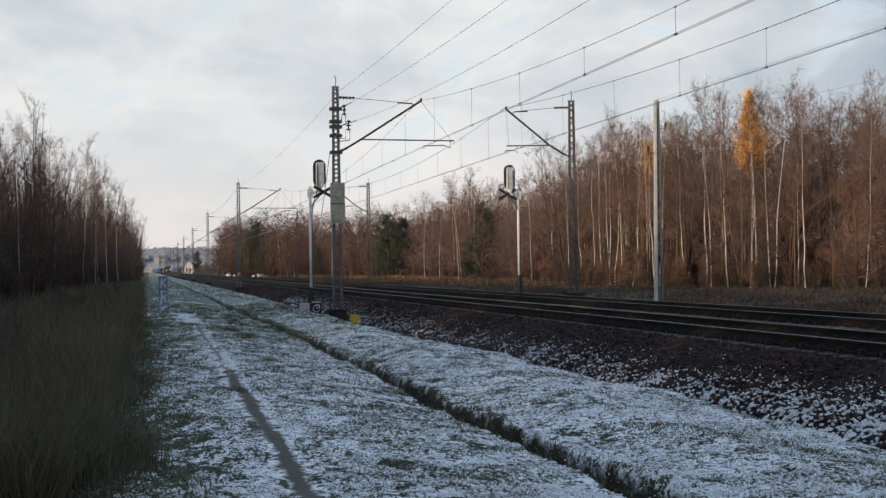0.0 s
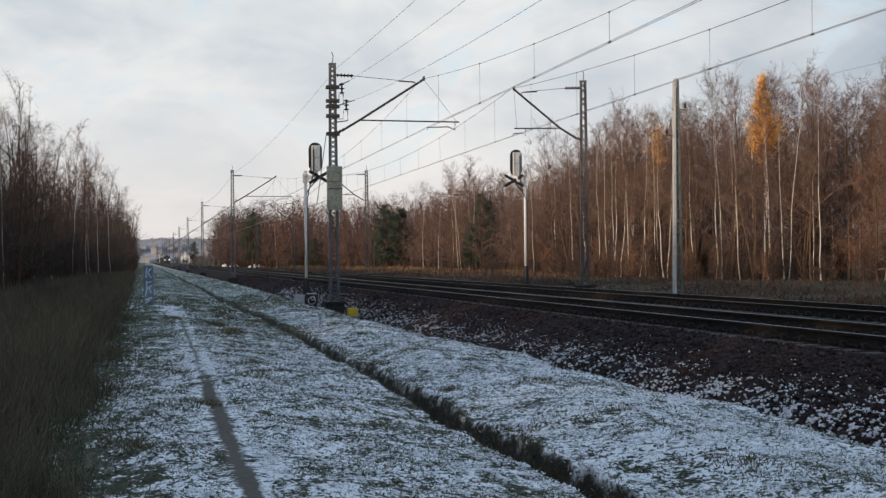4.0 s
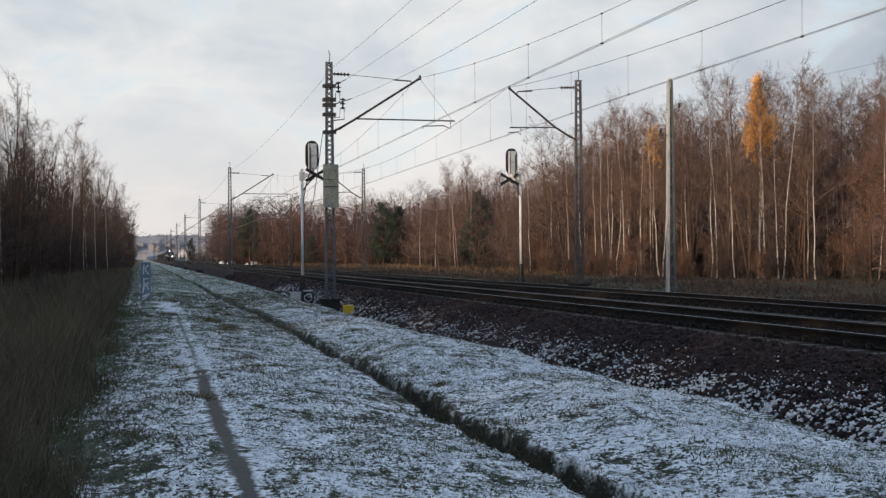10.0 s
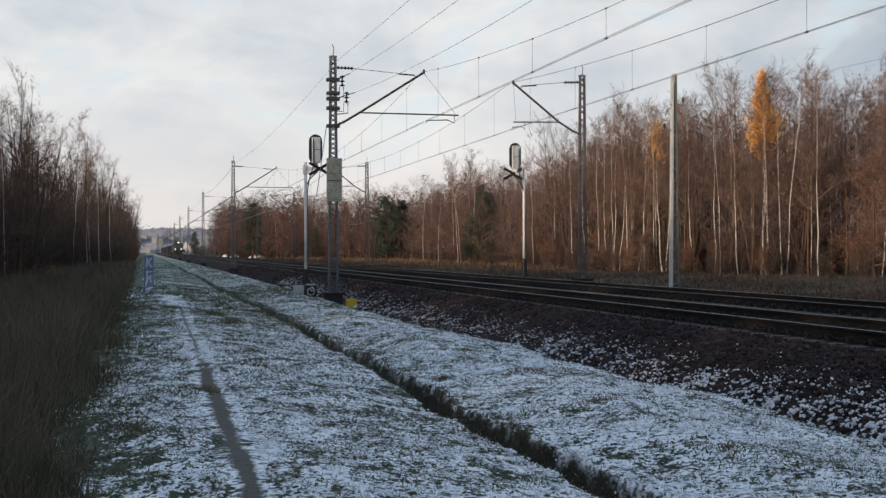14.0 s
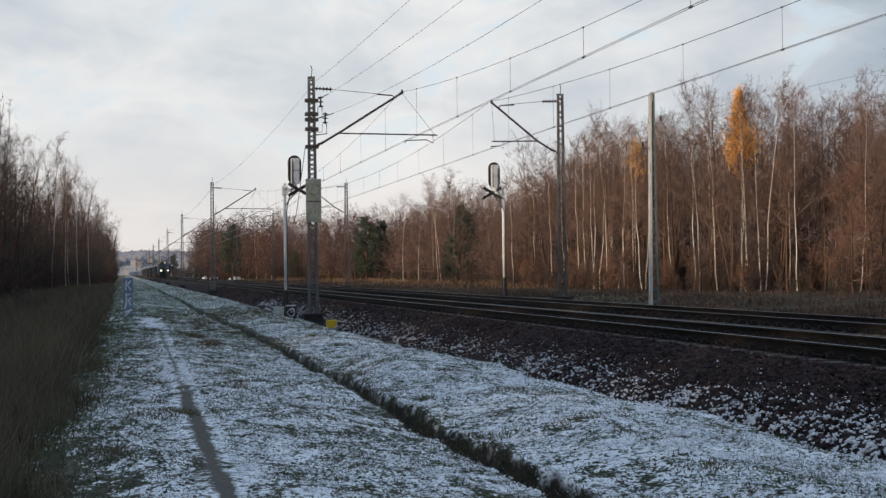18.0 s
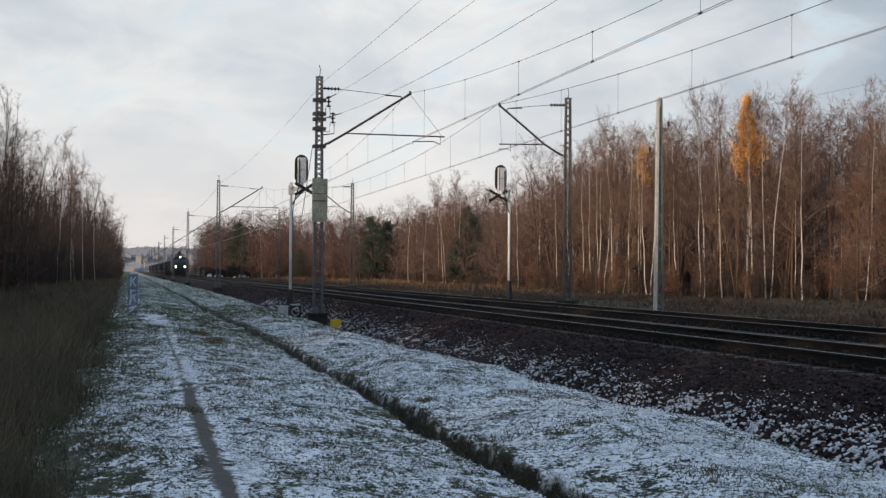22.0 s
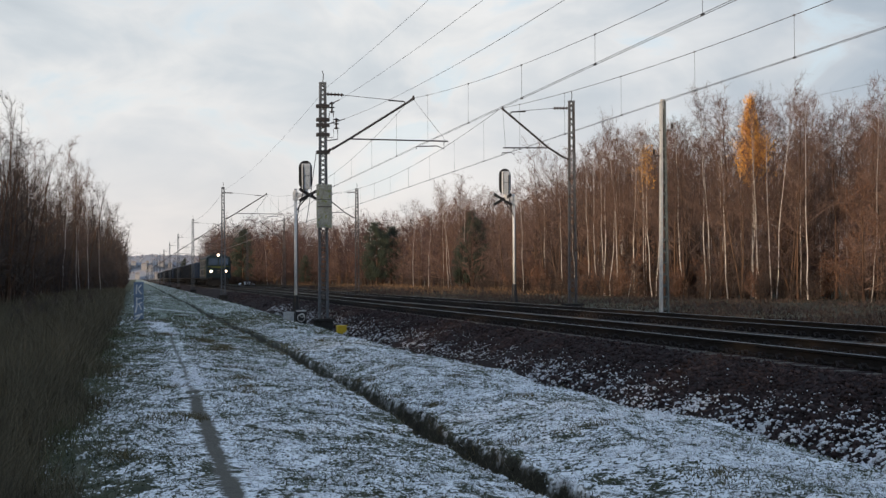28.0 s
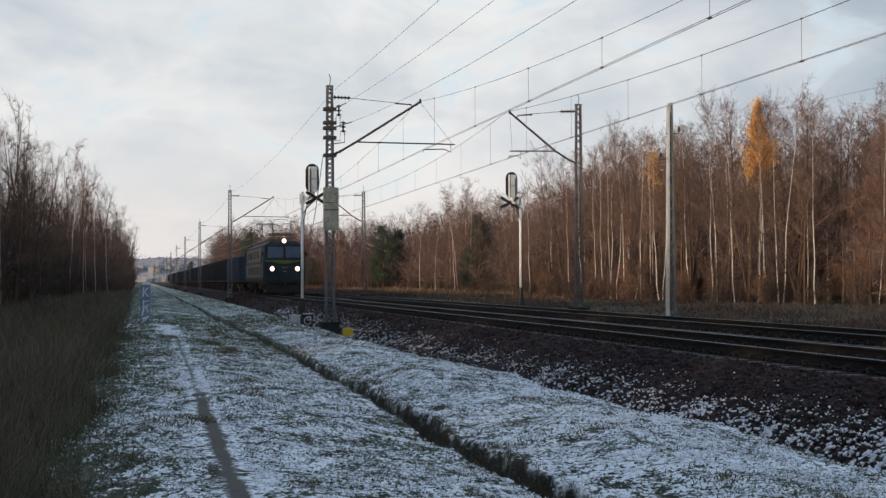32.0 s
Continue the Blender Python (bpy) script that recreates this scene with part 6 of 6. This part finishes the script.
        for s in (-1, 1):
            part("roof_insulator", insulator_shape((s * 0.55, y0, 4.0), (s * 0.55, y0, 4.16), 2, 0.08), M["insulator"], pan)
    rail = Shape()
    for y in (1.5, 3.7):
        rail.tube([(-0.95, y, 4.0), (-0.95, y, 4.5), (0.95, y, 4.5), (0.95, y, 4.0)], 0.035, 5)
    for x in (-0.95, -0.3, 0.3, 0.95):
        rail.tube([(x, 1.5, 4.5), (x, 3.7, 4.5)], 0.03, 5)
    rail.tube([(-0.95, 1.5, 4.25), (0.95, 1.5, 4.25)], 0.03, 5)
    part("roof_frame", rail, M["loco_red"], root, "red-brown frame under the lowered pantograph")
    return root


def build_wagon(mat, name_label):
    """Four-axle open coal wagon, 14 m over buffers."""
    root = thing("coal_wagon", pose(NEAR, 300, RAIL), name_label, "freight wagon", "wagons of the coal train")
    L = 13.3
    tub = Shape()
    for s in (-1, 1):
        x = s * 1.45
        tub.box(min(x, x - s * 0.06), max(x, x - s * 0.06), 0.35, 0.35 + L - 0.7, 1.2, 3.25)
    for y in (0.35, 0.35 + L - 0.76):
        tub.box(-1.39, 1.39, y, y + 0.06, 1.2, 3.25)
    body = part("tub", tub, M[mat], root)
    part("floor", Shape().box(-1.39, 1.39, 0.41, L - 0.41, 1.15, 1.25), M["underframe"], root)
    for s in (-1, 1):
        for k in range(9):
            y = 0.5 + k * (L - 1.1) / 8
            x = s * 1.45
            part("rib", Shape().box(min(x, x + s * 0.09), max(x, x + s * 0.09), y - 0.06, y + 0.06, 1.1, 3.2), M[mat], body)
        x = s * 1.45
        part("top_rail", Shape().box(min(x - s * 0.07, x + s * 0.1), max(x - s * 0.07, x + s * 0.1), 0.3, L - 0.3, 3.25, 3.36), M[mat], body)
    for y in (0.3, L - 0.42):
        for x in (-0.9, 0.0, 0.9):
            part("end_rib", Shape().box(x - 0.06, x + 0.06, y - 0.05, y + 0.04, 1.1, 3.3), M[mat], body)
    part("sole_bar", Shape().box(-1.3, -1.15, 0, L, 0.95, 1.18).box(1.15, 1.3, 0, L, 0.95, 1.18).box(-1.3, 1.3, 0, 0.15, 0.9, 1.18).box(-1.3, 1.3, L - 0.15, L, 0.9, 1.18), M["underframe"], root)
    for y0 in (1.5, L - 3.5):
        bog = part("bogie", Shape().box(-1.05, -0.92, y0 - 0.2, y0 + 2.2, 0.45, 0.75).box(0.92, 1.05, y0 - 0.2, y0 + 2.2, 0.45, 0.75).box(-0.92, 0.92, y0 + 0.8, y0 + 1.2, 0.5, 0.9), M["underframe"], root)
        for k in (0.1, 1.9):
            part("wheelset", wheelset(Shape(), y0 + k, 0.46), M["underframe"], bog)
    for s in (-1, 1):
        part("buffer", Shape().lathe((s * 0.875, -0.35, 1.05), (0, 1, 0), [(0, 0.2), (0.04, 0.2), (0.06, 0.08), (0.36, 0.1)], 10), M["underframe"], root)
    rng = np.random.default_rng(8)
    gx, gy = np.meshgrid(np.linspace(-1.38, 1.38, 7), np.linspace(0.42, L - 0.42, 24))
    gz = 2.75 + 0.32 * np.cos(gx) * (0.7 + 0.3 * np.sin(gy * 1.9)) + rng.normal(0, 0.04, gx.shape)
    i = (np.arange(23)[:, None] * 7 + np.arange(6)[None]).ravel()
    load = new("coal_load", fast_mesh("coal_load", np.stack([gx, gy, gz], -1).reshape(-1, 3), np.stack([i, i + 1, i + 8, i + 7], -1), M["coal"]))
    load.parent = root
    return root


LOCO = build_loco()
WAGON_KINDS = [build_wagon("wagon_blue", "faded blue open coal wagon with steel ribs"), build_wagon("wagon_brown", "sooty blue-black open coal wagon with steel ribs"), build_wagon("wagon_black", "sooty dark open coal wagon with steel ribs")]
ORDER = [0, 0, 2, 1, 1, 2, 1, 1, 2, 1, 0, 1, 1, 1, 2, 1, 1, 1, 2, 2, 1, 1, 0, 1, 1, 2, 1, 1]
WAGONS, taken = [], set()
for k in ORDER:
    WAGONS.append(WAGON_KINDS[k] if k not in taken else copy_thing(WAGON_KINDS[k], pose(NEAR, 300, RAIL)))
    taken.add(k)


# ---- the far end of the line: hill, town, small things ----
M.update(
    # no haze in the air: it is mixed into these pale grey base colours
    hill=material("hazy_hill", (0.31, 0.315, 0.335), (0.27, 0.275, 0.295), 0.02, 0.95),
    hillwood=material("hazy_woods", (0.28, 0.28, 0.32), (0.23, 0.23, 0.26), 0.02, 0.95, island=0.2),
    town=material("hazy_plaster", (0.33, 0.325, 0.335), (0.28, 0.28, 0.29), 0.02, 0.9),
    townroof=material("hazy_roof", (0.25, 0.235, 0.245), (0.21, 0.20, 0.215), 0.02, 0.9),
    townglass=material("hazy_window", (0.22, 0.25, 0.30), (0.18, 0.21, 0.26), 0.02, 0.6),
)


def build_distance():
    rng = np.random.default_rng(3)
    xs = np.linspace(-900, 1500, 240)
    ridge = 41 + 5 * np.sin(xs * 0.008 + 0.4) + 2 * np.sin(xs * 0.031 + 1) + rng.normal(0, 0.7, len(xs))
    v = np.array([(x, 2450 + k * 120, -3 if k == 0 else (r * (0.75 if k == 1 else 1.0) if k < 3 else 0)) for k in range(4) for x, r in zip(xs, ridge)])
    n = len(xs)
    i = (np.arange(3)[:, None] * n + np.arange(n - 1)[None]).ravel()
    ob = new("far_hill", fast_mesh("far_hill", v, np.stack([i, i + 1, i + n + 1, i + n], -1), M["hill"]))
    tagged(ob, "hazy wooded hill on the horizon", "hill", kind="structure")
    n = 1100
    hx, s = rng.uniform(-250, 420, n), rng.uniform(0, 1, n) ** 0.5
    hz = np.interp(hx, xs, ridge) * np.interp(s, [0, 0.5, 1], [-0.05, 0.75, 1.0])
    size = rng.uniform(0.9, 2.2, n)
    v, f = lumps(rng, np.column_stack([hx, 2448 + 240 * s, hz + 1.0]), size, 1.1)
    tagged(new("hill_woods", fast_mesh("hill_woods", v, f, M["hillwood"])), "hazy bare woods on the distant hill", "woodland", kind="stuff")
    for k in range(30):
        x = -20 + 7.5 * k + rng.uniform(-4, 4)
        w, d, h = rng.uniform(4, 10), 10, rng.uniform(2.5, 5)
        s = rng.uniform(0, 1)
        y = 2440 + 100 * s
        z = 2 + s * 26
        root = thing("distant_house", pose(x, y, z), "pale hazy house of the distant town", "house", "houses of the distant town")
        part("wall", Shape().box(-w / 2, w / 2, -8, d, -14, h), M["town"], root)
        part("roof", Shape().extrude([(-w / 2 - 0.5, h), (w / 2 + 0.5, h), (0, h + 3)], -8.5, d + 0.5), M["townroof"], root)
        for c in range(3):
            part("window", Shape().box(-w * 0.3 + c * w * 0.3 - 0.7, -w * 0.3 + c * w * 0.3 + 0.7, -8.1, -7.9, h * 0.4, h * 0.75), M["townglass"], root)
    # a white gabled house and mounds beyond the tracks
    root = thing("white_house", pose(21.6, 800, 0), "white gabled house near the tracks far off", "house")
    part("wall", Shape().extrude([(-2.4, -0.5), (2.4, -0.5), (2.4, 4.6), (0, 7.2), (-2.4, 4.6)], 0, 8), M["white"], root)
    part("roof", Shape().extrude([(-2.8, 4.3), (0, 7.3), (2.8, 4.3), (2.8, 4.6), (0, 7.6), (-2.8, 4.6)], -0.4, 8.4), M["townroof"], root)
    for x in (-1.1, 1.1):
        part("window", Shape().box(x - 0.45, x + 0.45, -0.06, 0.1, 1.4, 2.8), M["loco_glass"], root)
    plant("pine_tree", 26.4, 806, 1.15, 40, 0, "pines among the bare trees")
    for x, y, w, h in ((21.5, 352, 2.6, 0.95), (24.6, 322, 4.2, 0.8), (20.3, 372, 1.8, 0.9)):
        gx, gy = np.meshgrid(np.linspace(-1, 1, 9), np.linspace(-1, 1, 9))
        gz = h * np.clip(1 - (gx ** 2 + gy ** 2), 0, 1) ** 0.7 + rng.normal(0, 0.05, gx.shape) - 0.1
        i = (np.arange(8)[:, None] * 9 + np.arange(8)[None]).ravel()
        ob = new("snowy_mound", fast_mesh("snowy_mound", np.stack([gx * w / 2 + x, gy * 2 + y, gz + ground_at(x, y)], -1).reshape(-1, 3), np.stack([i, i + 1, i + 10, i + 9], -1), M["snow"]))
        tagged(ob, "low heap covered with snow beside the line", "mound", "heaps beside the line")
    build_signal(6.5, 700, 1, "far block signal beside the line, crossed out of use")
    build_signal(17.2, 700, -1, "far block signal beyond the tracks, crossed out of use")


build_distance()


# ---- sleepers and clips, piece by piece ----
def build_sleepers():
    me, clip = sleeper_shape().mesh("sleeper", M["sleeper"]), clip_shape().mesh("rail_clip", M["clip"])
    rest, rest_clip = Shape(), Shape()
    base, cbase = sleeper_shape(), clip_shape()
    for axis, root, far in ((NEAR, TRACKS[0], 150), (FAR, TRACKS[1], 90)):
        for k in range(620):
            y = -8 + 0.6 * k
            if 6 < y < 6 + 0.6 * far:
                ob = new("sleeper", me)
                ob.parent, ob.location = root, (axis, y, 0.362)
                if axis == NEAR and y < 46:
                    for dx in (-0.875, -0.63, 0.63, 0.875):
                        c = new("rail_clip", clip)
                        c.parent, c.location = ob, (dx, 0, -0.015)
                    continue
            elif y < 260:
                rest.add([(x + axis, yy + y, z + 0.362) for x, yy, z in base.v], base.f)
            if y < 90 and y > 0:
                for dx in (-0.875, 0.875):
                    rest_clip.add([(x + axis + dx, yy + y, z + 0.355) for x, yy, z in cbase.v], cbase.f)
    tagged(part("far_sleepers", rest, M["sleeper"]), "row of concrete sleepers farther along the tracks", "sleepers", kind="stuff")
    tagged(part("far_rail_clips", rest_clip, M["clip"]), "dark rail clips farther along the tracks", "rail clips", kind="stuff")


build_sleepers()


# ---- movement ----
def train_y(t):
    """Front of the locomotive along the line."""
    return float(np.interp(t, [0, 3, 6, 9, 12, 14.5, 17, 20, 23, 25, 28, 29, 30, 31, 32], [797, 727, 656, 584, 512, 454, 398.5, 337.6, 277, 236, 177.8, 158.5, 139.6, 120.8, 102.1]))


def motions():
    times = [0, 3, 6, 9, 12, 14.5, 17, 20, 23, 25, 28, 29, 30, 31, 32]
    walk(LOCO, [(t, pose(NEAR, train_y(t), RAIL)) for t in times])
    spin = [32.0 * k / 1000 for k in range(1001)]
    for wheels in LOCO_WHEELS:
        y = wheels.location.y
        walk(wheels, [(t, pose(0, y, 0.62, math.degrees((797 - train_y(t)) / 0.62))) for t in spin])
    for k, w in enumerate(WAGONS):
        walk(w, [(t, pose(NEAR, train_y(t) + 19.2 + 14.04 * k, RAIL)) for t in times])


motions()
